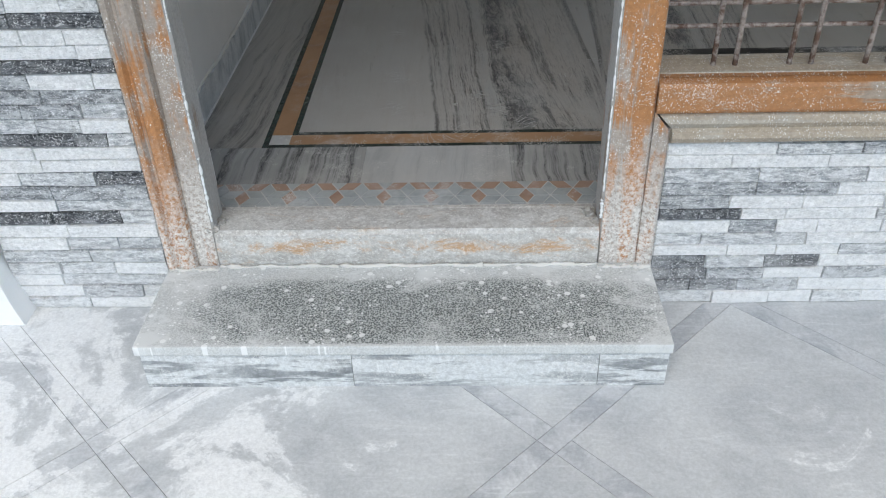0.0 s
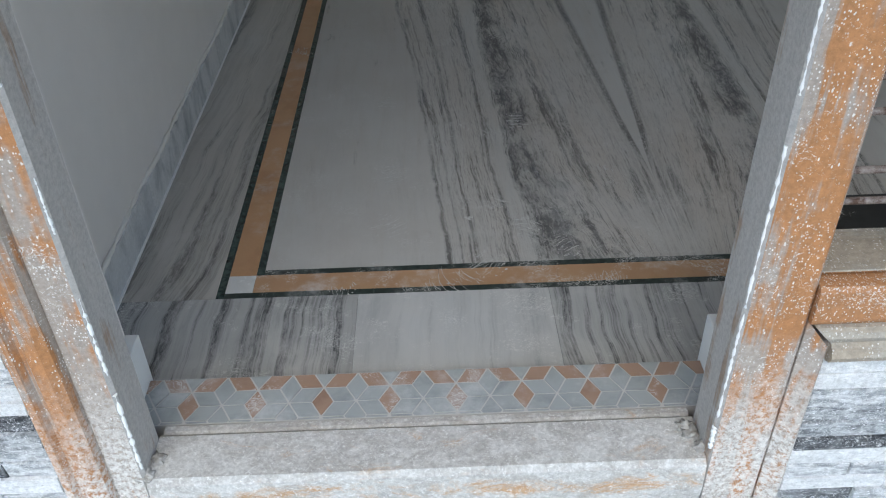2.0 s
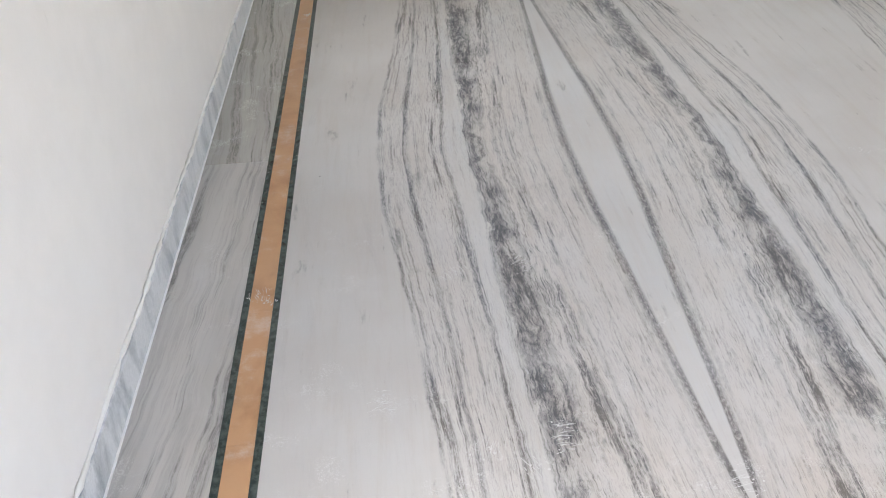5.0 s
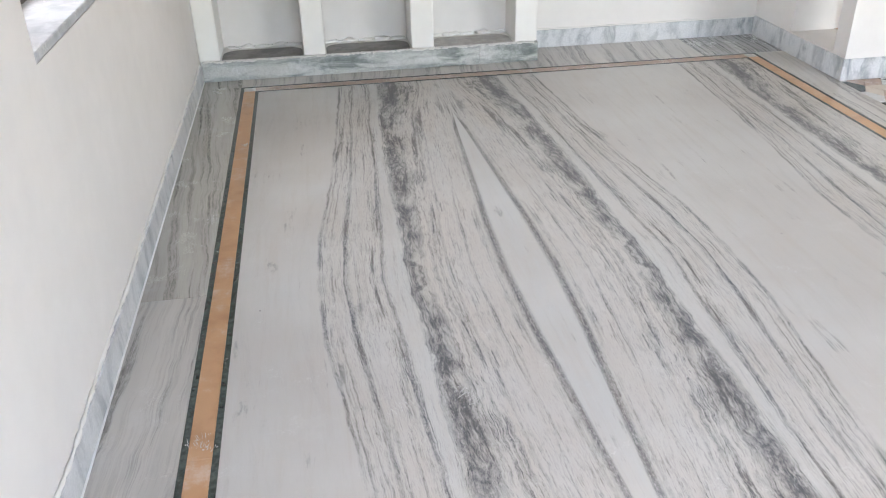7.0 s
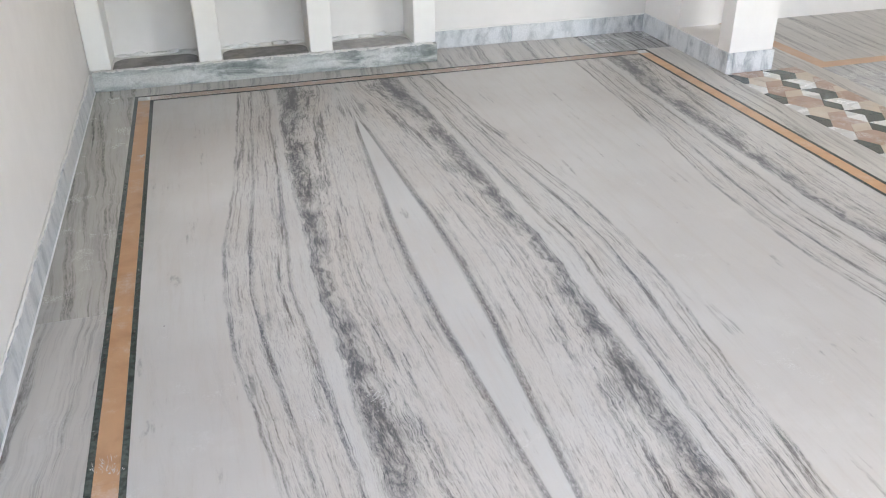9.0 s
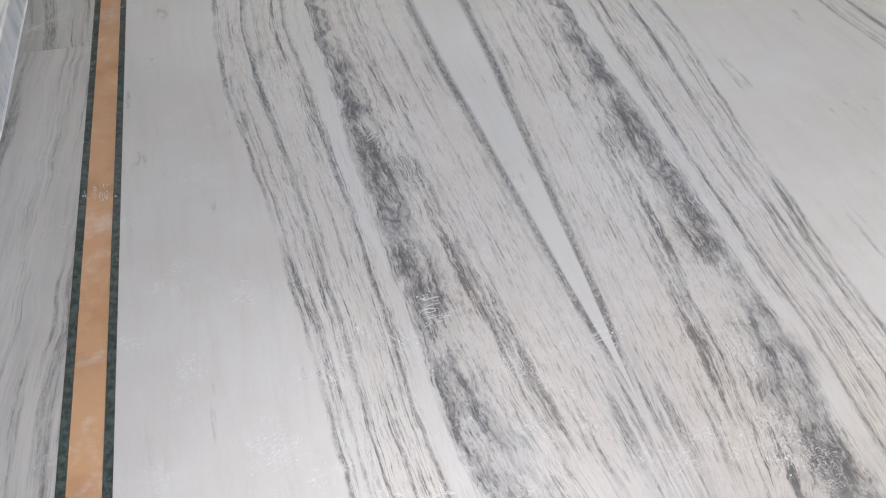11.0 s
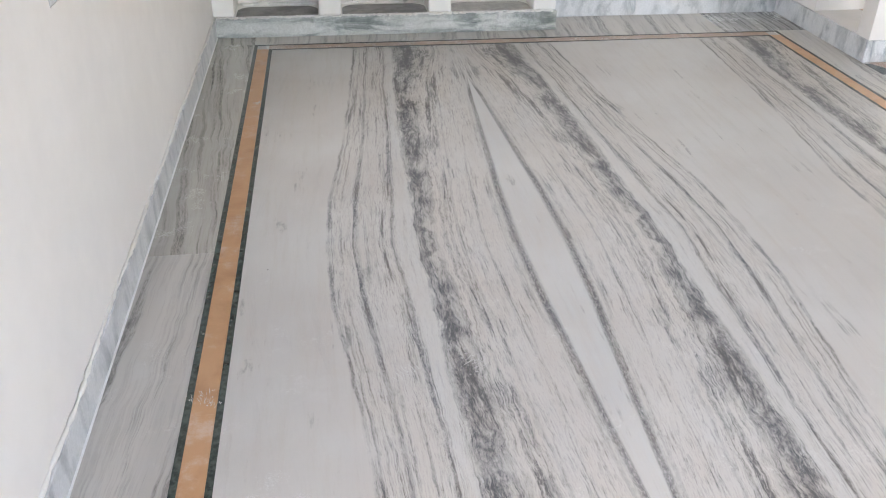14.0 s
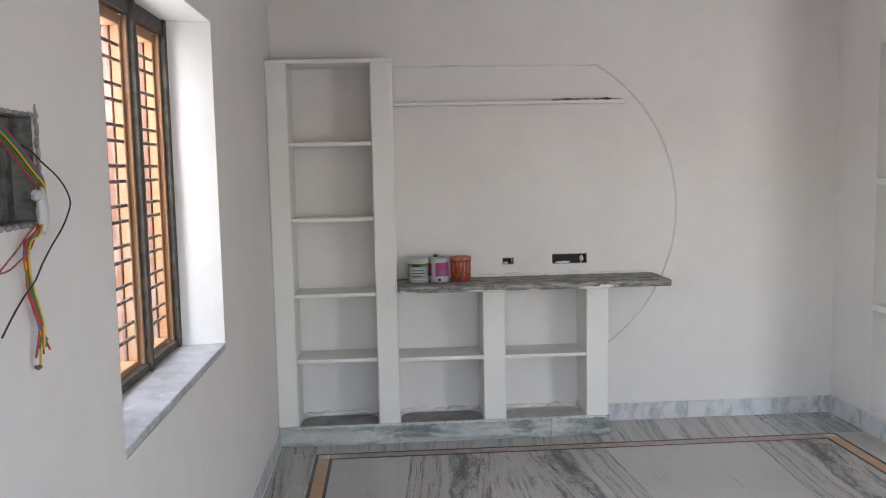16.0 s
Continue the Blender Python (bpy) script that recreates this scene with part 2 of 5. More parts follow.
def marble_plain(name, light, dark, stretch=(22, 2.2, 22), amount=0.8, rough=0.24, lo=0.44, hi=0.68, dirt=0.35, grain=0.0):
    """Veined marble for strips, skirtings and porch slabs; each piece differs."""
    n = Nodes(name, rough)
    p = n.shifted()
    bend = n.noise(p, 2.5, 2)
    q = n.t.nodes.new("ShaderNodeVectorMath")
    q.operation = "ADD"
    n.put(q.inputs[0], n.scaled(*stretch, source=p))
    n.put(q.inputs[1], n.vec(n.m("MULTIPLY", bend, 1.6), n.m("MULTIPLY", bend, 0.2), 0.0))
    veins = n.step(n.noise(q.outputs[0], 1.0, 6, 0.62, 0.4), lo, hi)
    big = n.step(n.noise(p, 3.0, 4, 0.6), 0.35, 0.7)
    col = n.mix(n.m("MULTIPLY", n.m("MULTIPLY", veins, amount), n.m("ADD", 0.35, n.m("MULTIPLY", big, 0.65))), light, dark)
    dust = n.m("MULTIPLY", n.step(n.noise(n.pos, 6, 8, 0.72), 0.5, 0.72), dirt)
    col = n.mix(dust, col, (0.72, 0.73, 0.735))
    if dirt > 0.5:
        strokes = n.step(n.noise(n.scaled(60, 75, 60), 1.0, 6, 0.75, 3.0), 0.5, 0.58)
        scraped = n.m("MULTIPLY", strokes, n.step(n.noise(n.pos, 8.0, 5, 0.65), 0.5, 0.6))
        col = n.mix(n.m("MULTIPLY", scraped, 0.75), col, (0.7, 0.7, 0.69))
    if grain:
        col = n.grained(col, 110, grain)
    return n.done(col, n.m("ADD", rough, n.m("MULTIPLY", dust, 0.9)), n.noise(p, 50, 5), 0.06)


def marble_strip(name, light, dark, rough=0.28, fineness=1.0, dust=0.5, cover=0.56, slope=0.0, force=1.0):
    """Narrow slabs with long granular streaks running along y."""
    n = Nodes(name, rough)
    k = n.m("MULTIPLY", n.rand, 9.0)
    bend = n.m("MULTIPLY", n.m("SUBTRACT", n.noise(n.vec(n.m("MULTIPLY", n.x, 0.6), n.m("MULTIPLY", n.y, 1.4), k), 1.0, 4), 0.5), 0.13)
    xx = n.m("SUBTRACT", n.m("ADD", n.x, bend), n.m("MULTIPLY", n.y, slope))
    long_ = n.noise(n.vec(n.m("MULTIPLY", xx, 19 * fineness), n.m("MULTIPLY", n.y, 0.6), k), 1.0, 6, 0.66)
    mid = n.noise(n.vec(n.m("MULTIPLY", xx, 55), n.m("MULTIPLY", n.y, 2.0), k), 1.0, 8, 0.72, 0.2)
    grit = n.noise(n.vec(n.m("MULTIPLY", xx, 110), n.m("MULTIPLY", n.y, 24), k), 1.0, 7, 0.8, 0.4)
    a = n.m("MULTIPLY", n.step(long_, 0.5, 0.62), n.m("ADD", 0.25, n.m("MULTIPLY", n.step(grit, 0.36, 0.6), 0.75)))
    a = n.m("ADD", a, n.m("MULTIPLY", n.step(n.noise(n.vec(n.m("MULTIPLY", xx, 30), n.m("MULTIPLY", n.y, 0.7), k), 1.0, 6, 0.7, 0.2), 0.55, 0.66), 0.5))
    b = n.m("MULTIPLY", n.step(mid, 0.46, 0.6), n.m("ADD", 0.25, n.m("MULTIPLY", n.step(grit, 0.3, 0.65), 0.5)))
    col = n.mix(n.step(n.noise(n.scaled(6, 0.8, 1), 1.0, 3), 0.35, 0.65), light, tuple(c * 0.84 for c in light))
    col = n.mix(n.m("MINIMUM", n.m("ADD", n.m("MULTIPLY", a, 0.7 * force), n.m("MULTIPLY", b, 0.26 * force)), 0.95), col, dark)
    smear = n.m("MULTIPLY", n.step(n.noise(n.scaled(60, 75, 60), 1.0, 6, 0.75, 3.0), 0.5, 0.6), n.step(n.noise(n.pos, 6.0, 5, 0.65), cover, cover + 0.12))
    film = n.m("MULTIPLY", n.step(n.noise(n.scaled(7, 4, 1), 1.0, 7, 0.7, 0.5), cover - 0.06, cover + 0.14), 0.6 * dust)
    col = n.mix(film, col, (0.56, 0.55, 0.535))
    col = n.mix(n.m("MULTIPLY", smear, dust), col, (0.68, 0.67, 0.65))
    return n.done(col, n.m("ADD", rough, n.m("MULTIPLY", smear, 0.4)), n.noise(n.pos, 50, 5), 0.05)


def porch_marble(name, light, dark, veins):
    """Blue-grey marble under dried lime wash that lies in ragged sheets and swept strokes."""
    n = Nodes(name, 0.4)
    p = n.shifted()
    soft = n.step(n.noise(p, 3.2, 6, 0.62, 0.5), 0.35, 0.66)
    col = n.mix(soft, light, dark)
    if veins:
        vein = n.step(n.noise(n.scaled(7, 7, 16, source=p), 1.0, 7, 0.66, 0.6), 0.44, 0.62)
        col = n.mix(n.m("MULTIPLY", vein, 0.8), col, veins)
    lean = n.m("MULTIPLY", n.m("SUBTRACT", 1.0, n.step(n.m("ABSOLUTE", n.m("ADD", n.x, 0.8)), 0.1, 0.9)), 0.15)
    field = n.m("ADD", n.noise(n.pos, 2.6, 8, 0.68, 0.8), lean)
    sheet = n.step(field, 0.54, 0.68)
    edge = n.step(n.m("ADD", field, n.m("MULTIPLY", n.m("SUBTRACT", n.noise(n.pos, 26, 8, 0.75, 0.8), 0.5), 0.3)), 0.6, 0.645)
    sweep = n.step(n.noise(n.scaled(5, 34, 5), 1.0, 7, 0.7, 1.6), 0.52, 0.68)
    lime = n.m("MINIMUM", n.m("ADD", n.m("MULTIPLY", sheet, 0.4), n.m("ADD", n.m("MULTIPLY", edge, 0.45), n.m("MULTIPLY", sweep, 0.22))), 0.92)
    col = n.mix(lime, col, (0.74, 0.755, 0.765))
    grey = n.m("MULTIPLY", n.step(n.noise(n.pos, 4.5, 7, 0.7, 0.6), 0.56, 0.72), 0.45)
    col = n.mix(grey, col, (0.36, 0.375, 0.385))
    pits = n.m("MULTIPLY", n.m("SUBTRACT", 1.0, n.step(n.cells(n.pos, 34), 0.03, 0.06)), n.step(n.noise(n.pos, 3.0, 3), 0.5, 0.6))
    col = n.mix(n.m("MULTIPLY", pits, 0.7), col, (0.2, 0.205, 0.21))
    col = n.grained(col, 120, 0.14)
    return n.done(col, n.m("ADD", 0.38, n.m("MULTIPLY", lime, 0.4)), n.noise(n.pos, 45, 6, 0.7), 0.12)


def stone(name, light, dark, rough=0.85):
    """Split-face cladding with white paint splashes and lime dust."""
    n = Nodes(name, rough)
    p = n.shifted(11)
    grain = n.noise(n.scaled(22, 22, 80, source=p), 1.0, 8, 0.76, 0.6)
    col = n.mix(n.step(grain, 0.38, 0.62), dark, light)
    pit = n.step(n.noise(n.scaled(90, 90, 190, source=p), 1.0, 5, 0.75, 1.0), 0.55, 0.66)
    col = n.mix(n.m("MULTIPLY", pit, 0.55), col, tuple(c * 0.45 for c in dark))
    col = n.mix(n.m("MULTIPLY", n.step(n.noise(p, 9, 5, 0.7), 0.55, 0.66), 0.3), col, (0.6, 0.61, 0.62))
    spots = n.m("MULTIPLY", n.m("SUBTRACT", 1.0, n.step(n.cells(n.scaled(1, 1, 1.6), 75), 0.12, 0.2)), n.step(n.noise(n.pos, 7, 3), 0.5, 0.6))
    splash = n.step(n.noise(n.scaled(75, 75, 95), 1.0, 8, 0.82, 2.2), 0.54, 0.585)
    lime = n.m("MULTIPLY", n.m("SUBTRACT", 1.0, n.step(n.m("ADD", n.z, n.m("MULTIPLY", n.noise(n.pos, 7, 7, 0.7), 0.5)), 0.0, 0.36)), n.m("ADD", 0.25, n.m("MULTIPLY", n.step(n.noise(n.scaled(40, 40, 60), 1.0, 7, 0.8, 1.0), 0.4, 0.6), 0.55)))
    col = n.grained(col, 90, 0.22)
    white = n.m("MAXIMUM", n.m("MAXIMUM", spots, n.m("MULTIPLY", splash, 0.85)), lime)
    col = n.mix(white, col, (0.78, 0.79, 0.80))
    return n.done(col, None, n.noise(p, 55, 8, 0.75), 0.7, 0.006)


def wood(name, stain, bare, wear=0.5, specks=True, axis="z", dusty=True):
    """Stained timber, rubbed down to bare wood, with paint specks and dust at the foot."""
    n = Nodes(name, 0.6)
    st = {"z": (38, 38, 2.2), "x": (2.2, 38, 38), "y": (38, 2.2, 38), "blot": (9, 30, 26)}[axis]
    grain = n.noise(n.scaled(*st), 1.0, 6, 0.6, 0.4)
    worn = n.step(n.m("ADD", n.m("MULTIPLY", n.noise(n.scaled(*[a * 0.35 for a in st]), 1.0, 5, 0.65, 0.6), 0.7), n.m("MULTIPLY", n.noise(n.pos, 11, 4), 0.3)), wear, wear + 0.07)
    col = n.mix(grain, tuple(c * 0.75 for c in stain), tuple(min(1, c * 1.2) for c in stain))
    col = n.mix(n.m("MULTIPLY", worn, 0.85), col, n.mix(grain, tuple(c * 0.7 for c in bare), bare))
    if specks:
        a = n.m("SUBTRACT", 1.0, n.step(n.cells(n.scaled(1, 1, 0.45), 95), 0.1, 0.16))
        a = n.m("MULTIPLY", a, n.step(n.noise(n.pos, 13, 3), 0.4, 0.5))
        a = n.m("MAXIMUM", a, n.m("MULTIPLY", n.m("SUBTRACT", 1.0, n.step(n.cells(n.scaled(1, 1, 0.75), 210), 0.2, 0.3)), n.step(n.noise(n.pos, 17, 4), 0.46, 0.56)))
        b = n.step(n.m("ADD", n.noise(n.scaled(70, 70, 90), 1.0, 7, 0.8, 2.5), n.m("MULTIPLY", n.m("SUBTRACT", n.noise(n.pos, 8, 4), 0.5), 0.35)), 0.6, 0.65)
        paint = n.m("MAXIMUM", a, b)
        if dusty:
            foot = n.m("SUBTRACT", 1.0, n.step(n.m("ADD", n.z, n.m("MULTIPLY", n.noise(n.pos, 9, 5), 0.3)), 0.2, 0.55))
            paint = n.m("MAXIMUM", paint, n.m("MULTIPLY", foot, n.step(n.noise(n.pos, 95, 8, 0.8), 0.4, 0.56)))
        col = n.mix(n.m("MULTIPLY", paint, 0.9), col, (0.74, 0.72, 0.69))
    col = n.grained(col, 110, 0.22)
    return n.done(col, None, n.m("ADD", grain, n.m("MULTIPLY", worn, -0.6)), 0.5, 0.002)


def plaster(name, colour, blotch=0.06, rough=0.8, relief=0.12):
    n = Nodes(name, rough)
    big = n.noise(n.pos, 1.6, 4, 0.6)
    mid = n.noise(n.pos, 8, 5, 0.65)
    t = n.m("ADD", n.m("MULTIPLY", big, 0.6), n.m("MULTIPLY", mid, 0.4))
    col = n.mix(n.step(t, 0.35, 0.65), tuple(c * (1 - blotch) for c in colour), colour)
    scuff = n.m("MULTIPLY", n.step(n.noise(n.scaled(9, 9, 5), 1.0, 6, 0.72, 0.5), 0.66, 0.74), 0.18)
    col = n.mix(scuff, col, tuple(c * 0.62 for c in colour))
    return n.done(col, None, n.m("ADD", n.noise(n.pos, 22, 5), n.m("MULTIPLY", n.noise(n.pos, 120, 3), 0.4)), relief, 0.004)


def speckled(name, a, b, scale, rough=0.6, metal=0.0, relief=0.3):
    n = Nodes(name, rough, metal)
    p = n.shifted(5)
    t = n.step(n.noise(p, scale, 6, 0.7), 0.38, 0.62)
    return n.done(n.mix(t, a, b), None, n.noise(p, scale * 3, 5, 0.7), relief, 0.002)


def plain(name, colour, rough=0.5, metal=0.0):
    n = Nodes(name, rough, metal)
    t = n.noise(n.pos, 30, 4)
    return n.done(n.mix(t, tuple(c * 0.88 for c in colour), colour))


M_HALL = marble_hall()
M_STRIP = marble_strip("grey_streaked_marble", (0.5, 0.475, 0.44), (0.075, 0.07, 0.066), slope=0.085, force=1.0)
M_STRIP_OLIVE = marble_strip("olive_grey_marble", (0.455, 0.435, 0.395), (0.06, 0.06, 0.055), 0.24, 1.3, 0.35, 0.56, slope=-0.06, force=1.0)
M_STRIP_DARK = marble_strip("dark_streaked_marble", (0.46, 0.46, 0.455), (0.06, 0.064, 0.068), 0.26, 2.0, 0.6, 0.53, force=1.05)
M_STRIP_PALE = marble_strip("pale_blue_marble", (0.53, 0.535, 0.53), (0.3, 0.31, 0.315), 0.3, 0.8, 0.8, 0.48)
M_SKIRT = marble_plain("blue_grey_marble", (0.62, 0.625, 0.635), (0.2, 0.225, 0.25), (12, 12, 5), 0.95, 0.3, 0.42, 0.66, 0.35, 0.12)
M_PLINTH = marble_plain("green_grey_marble", (0.5, 0.51, 0.49), (0.1, 0.125, 0.12), (3, 9, 16), 0.95, 0.32, 0.42, 0.62, 0.4, 0.2)
M_PORCH = porch_marble("dusty_grey_marble", (0.53, 0.55, 0.565), (0.4, 0.42, 0.44), None)
M_PORCH_STRIP = porch_marble("porch_strip_marble", (0.54, 0.56, 0.58), (0.43, 0.45, 0.475), (0.32, 0.34, 0.37))
M_RISER = marble_plain("dark_veined_riser", (0.6, 0.62, 0.63), (0.1, 0.115, 0.13), (5, 30, 36), 0.95, 0.45, 0.48, 0.58, 0.7, 0.25)
M_GREEN_FRONT = marble_plain("dusty_green_marble", (0.02, 0.03, 0.027), (0.05, 0.075, 0.068), (60, 60, 60), 0.8, 0.3, 0.4, 0.6, 0.55)
M_GREEN = speckled("dark_green_marble", (0.016, 0.026, 0.024), (0.05, 0.075, 0.068), 60, 0.25, 0, 0.05)
M_BLACK = marble_plain("splashed_black_stone", (0.012, 0.013, 0.014), (0.03, 0.032, 0.034), (40, 40, 40), 0.8, 0.3, 0.4, 0.6, 0.55)
M_PEACH = marble_plain("peach_marble", (0.5, 0.285, 0.15), (0.33, 0.165, 0.075), (6, 6, 6), 0.85, 0.28, 0.42, 0.72, 0.4)
M_PEACH_FRONT = marble_plain("dusty_peach_marble", (0.46, 0.28, 0.16), (0.36, 0.195, 0.105), (6, 6, 6), 0.85, 0.34, 0.42, 0.72, 0.6)
M_PEACH_PALE = marble_plain("pale_peach_marble", (0.36, 0.235, 0.17), (0.25, 0.15, 0.105), (8, 8, 8), 0.8, 0.3, 0.44, 0.68, 0.55)
M_GREY_TILE = marble_plain("grey_mosaic_marble", (0.36, 0.385, 0.39), (0.22, 0.24, 0.25), (12, 12, 12), 0.8, 0.32, 0.44, 0.68, 0.5)
M_WHITE_TILE = marble_plain("white_mosaic_marble", (0.66, 0.66, 0.65), (0.5, 0.5, 0.5), (9, 9, 9), 0.6, 0.26)
M_TAN_TILE = marble_plain("tan_mosaic_marble", (0.5, 0.42, 0.33), (0.4, 0.32, 0.25), (9, 9, 9), 0.7, 0.28)
M_GROUT = plain("pale_grout", (0.58, 0.57, 0.55), 0.85)
M_WALL = plaster("cream_wall_paint", (0.745, 0.715, 0.69))
M_UNIT = plaster("shelf_plaster", (0.78, 0.765, 0.735), 0.05)
M_REVEAL = plaster("white_reveal", (0.82, 0.82, 0.81), 0.08)
M_CEIL = plaster("ceiling_paint", (0.8, 0.79, 0.77))
M_CEMENT = speckled("raw_cement", (0.2, 0.2, 0.19), (0.4, 0.39, 0.37), 14, 0.9)
n = Nodes("broken_cement", 0.95)
lay = n.noise(n.scaled(9, 30, 70), 1.0, 8, 0.75, 0.6)
col = n.mix(n.step(lay, 0.4, 0.64), (0.13, 0.125, 0.118), (0.46, 0.45, 0.43))
col = n.mix(n.m("MULTIPLY", n.step(n.noise(n.pos, 11, 7, 0.72), 0.52, 0.62), 0.6), col, (0.4, 0.385, 0.36))
M_LEDGE = n.done(n.grained(col, 150, 0.3), None, n.noise(n.pos, 70, 7, 0.8), 0.9, 0.004)
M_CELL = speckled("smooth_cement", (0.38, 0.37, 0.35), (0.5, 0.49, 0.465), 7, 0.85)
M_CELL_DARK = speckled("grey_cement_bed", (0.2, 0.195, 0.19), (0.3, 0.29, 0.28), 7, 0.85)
M_SILL = marble_plain("dusty_sill_stone", (0.42, 0.44, 0.46), (0.24, 0.26, 0.285), (12, 12, 12), 0.8, 0.5, 0.4, 0.66, 0.8)
M_STONES = [stone("mottled_stone", (0.7, 0.71, 0.715), (0.27, 0.285, 0.3)), stone("grey_stone", (0.5, 0.515, 0.53), (0.13, 0.14, 0.15)), stone("white_stone", (0.8, 0.8, 0.8), (0.64, 0.65, 0.655)), stone("charcoal_stone", (0.15, 0.157, 0.168), (0.02, 0.023, 0.028))]
M_WOOD = wood("orange_stained_wood", (0.43, 0.195, 0.075), (0.42, 0.39, 0.355), 0.45)
M_WOOD_X = wood("orange_stained_rail", (0.4, 0.185, 0.075), (0.4, 0.35, 0.29), 0.5, axis="x", dusty=False)
M_WOOD_BARE_X = wood("bare_weathered_rail", (0.38, 0.32, 0.25), (0.46, 0.42, 0.36), 0.45, axis="x", dusty=False)
M_LIP = wood("grey_weathered_lip", (0.34, 0.25, 0.19), (0.56, 0.55, 0.535), 0.38, specks=False)
n = Nodes("dusty_threshold_wood", 0.8)
crust = n.noise(n.scaled(16, 22, 30), 1.0, 8, 0.75, 0.8)
col = n.mix(n.step(crust, 0.38, 0.62), (0.44, 0.42, 0.395), (0.62, 0.61, 0.59))
band = n.m("SUBTRACT", 1.0, n.step(n.m("ABSOLUTE", n.m("SUBTRACT", n.z, 0.026)), 0.008, 0.03))
bare = n.m("ADD", n.noise(n.scaled(9, 18, 22), 1.0, 9, 0.78, 0.6), n.m("MULTIPLY", n.m("MULTIPLY", band, n.m("LESS_THAN", n.y, 0.0)), 0.1))
col = n.mix(n.m("MULTIPLY", n.step(bare, 0.54, 0.66), 0.7), col, (0.55, 0.38, 0.25))
col = n.mix(n.m("MULTIPLY", n.step(bare, 0.63, 0.7), 0.6), col, (0.5, 0.26, 0.1))
col = n.mix(n.m("MULTIPLY", n.step(n.noise(n.pos, 36, 7, 0.75, 1.2), 0.56, 0.62), 0.5), col, (0.4, 0.39, 0.375))
col = n.mix(n.m("MULTIPLY", n.step(n.noise(n.scaled(60, 70, 80), 1.0, 7, 0.8, 2.2), 0.54, 0.6), 0.75), col, (0.76, 0.755, 0.74))
M_THRESH = n.done(n.grained(col, 130, 0.22), None, n.noise(n.pos, 60, 7, 0.75), 0.6, 0.003)
M_WIN_WOOD = wood("varnished_window_wood", (0.38, 0.2, 0.1), (0.4, 0.27, 0.18), 0.52, specks=False)
M_WIN_RED = wood("rubbed_brown_wood", (0.2, 0.1, 0.065), (0.36, 0.25, 0.2), 0.48, specks=False)
M_WIN_DARK = speckled("dark_cement_paint", (0.04, 0.034, 0.028), (0.085, 0.072, 0.06), 20, 0.75)
M_IRON = speckled("rusty_iron", (0.09, 0.05, 0.035), (0.3, 0.26, 0.24), 45, 0.7, 0.3)
M_RELIEF = plaster("relief_plaster", (0.66, 0.645, 0.62), 0.08)
M_STEEL = speckled("dull_steel", (0.07, 0.074, 0.07), (0.22, 0.22, 0.21), 13, 0.75, 0.2)
M_CRUST = speckled("grey_mortar_crumb", (0.3, 0.28, 0.255), (0.55, 0.53, 0.5), 40, 0.95)
M_WHITEWASH = plaster("whitewash", (0.86, 0.87, 0.87), 0.05)


# ---------------- geometry tools ----------------
def link(name, bm, material, parent=None, label=""):
    me = bpy.data.meshes.new(name)
    bm.normal_update()
    bm.to_mesh(me)
    bm.free()
    for m in material if isinstance(material, (list, tuple)) else [material]:
        me.materials.append(m)
    ob = new(name, me)
    if parent is not None:
        ob.parent = parent
        ob.matrix_parent_inverse = parent.matrix_world.inverted()
    if label:
        ob["label"] = label
    return ob


def part(name, bm, material, parent, label=""):
    return link(name, bm, material, parent, label)


def box(x0, x1, y0, y1, z0, z1, bevel=0.0, bm=None, seg=1):
    bm = bm or bmesh.new()
    r = bmesh.ops.create_cube(bm, size=1.0)
    bmesh.ops.scale(bm, vec=(x1 - x0, y1 - y0, z1 - z0), verts=r["verts"])
    bmesh.ops.translate(bm, vec=((x0 + x1) / 2, (y0 + y1) / 2, (z0 + z1) / 2), verts=r["verts"])
    if bevel:
        edges = list({e for v in r["verts"] for e in v.link_edges})
        bmesh.ops.bevel(bm, geom=edges, offset=bevel, segments=seg, affect="EDGES", profile=0.6)
    return bm


def prism(points, z0, z1, bm=None):
    """An upright prism on a flat polygon of (x, y)."""
    bm = bm or bmesh.new()
    low = [bm.verts.new((x, y, z0)) for x, y in points]
    top = [bm.verts.new((x, y, z1)) for x, y in points]
    bm.faces.new(low[::-1])
    bm.faces.new(top)
    for i in range(len(points)):
        j = (i + 1) % len(points)
        bm.faces.new((low[i], low[j], top[j], top[i]))
    return bm


def rod(a, b, r, sides=8, bm=None):
    bm = bm or bmesh.new()
    a, b = Vector(a), Vector(b)
    q = (b - a).to_track_quat("Z", "Y").to_matrix().to_4x4()
    res = bmesh.ops.create_cone(bm, cap_ends=True, segments=sides, radius1=r, radius2=r, depth=(b - a).length)
    bmesh.ops.transform(bm, matrix=Matrix.Translation((a + b) / 2) @ q, verts=res["verts"])
    return bm


def profile_x(points, x0, x1):
    """A length of moulding along x from a (y, z) outline."""
    bm = bmesh.new()
    a = [bm.verts.new((x0, y, z)) for y, z in points]
    b = [bm.verts.new((x1, y, z)) for y, z in points]
    bm.faces.new(a)
    bm.faces.new(b[::-1])
    for i in range(len(points)):
        j = (i + 1) % len(points)
        bm.faces.new((a[j], a[i], b[i], b[j]))
    bmesh.ops.recalc_face_normals(bm, faces=bm.faces)
    return bm


def empty(name, x, y, z, label, category, group="", kind=""):
    ob = new(name)
    ob.location = (x, y, z)
    bpy.context.view_layer.update()
    ob.matrix_world = Matrix.Translation((x, y, z))
    return tagged(ob, label, category, group, kind)


def structure(name, bm, material, label, category="wall"):
    return tagged(link(name, bm, material), label, category, kind="structure")


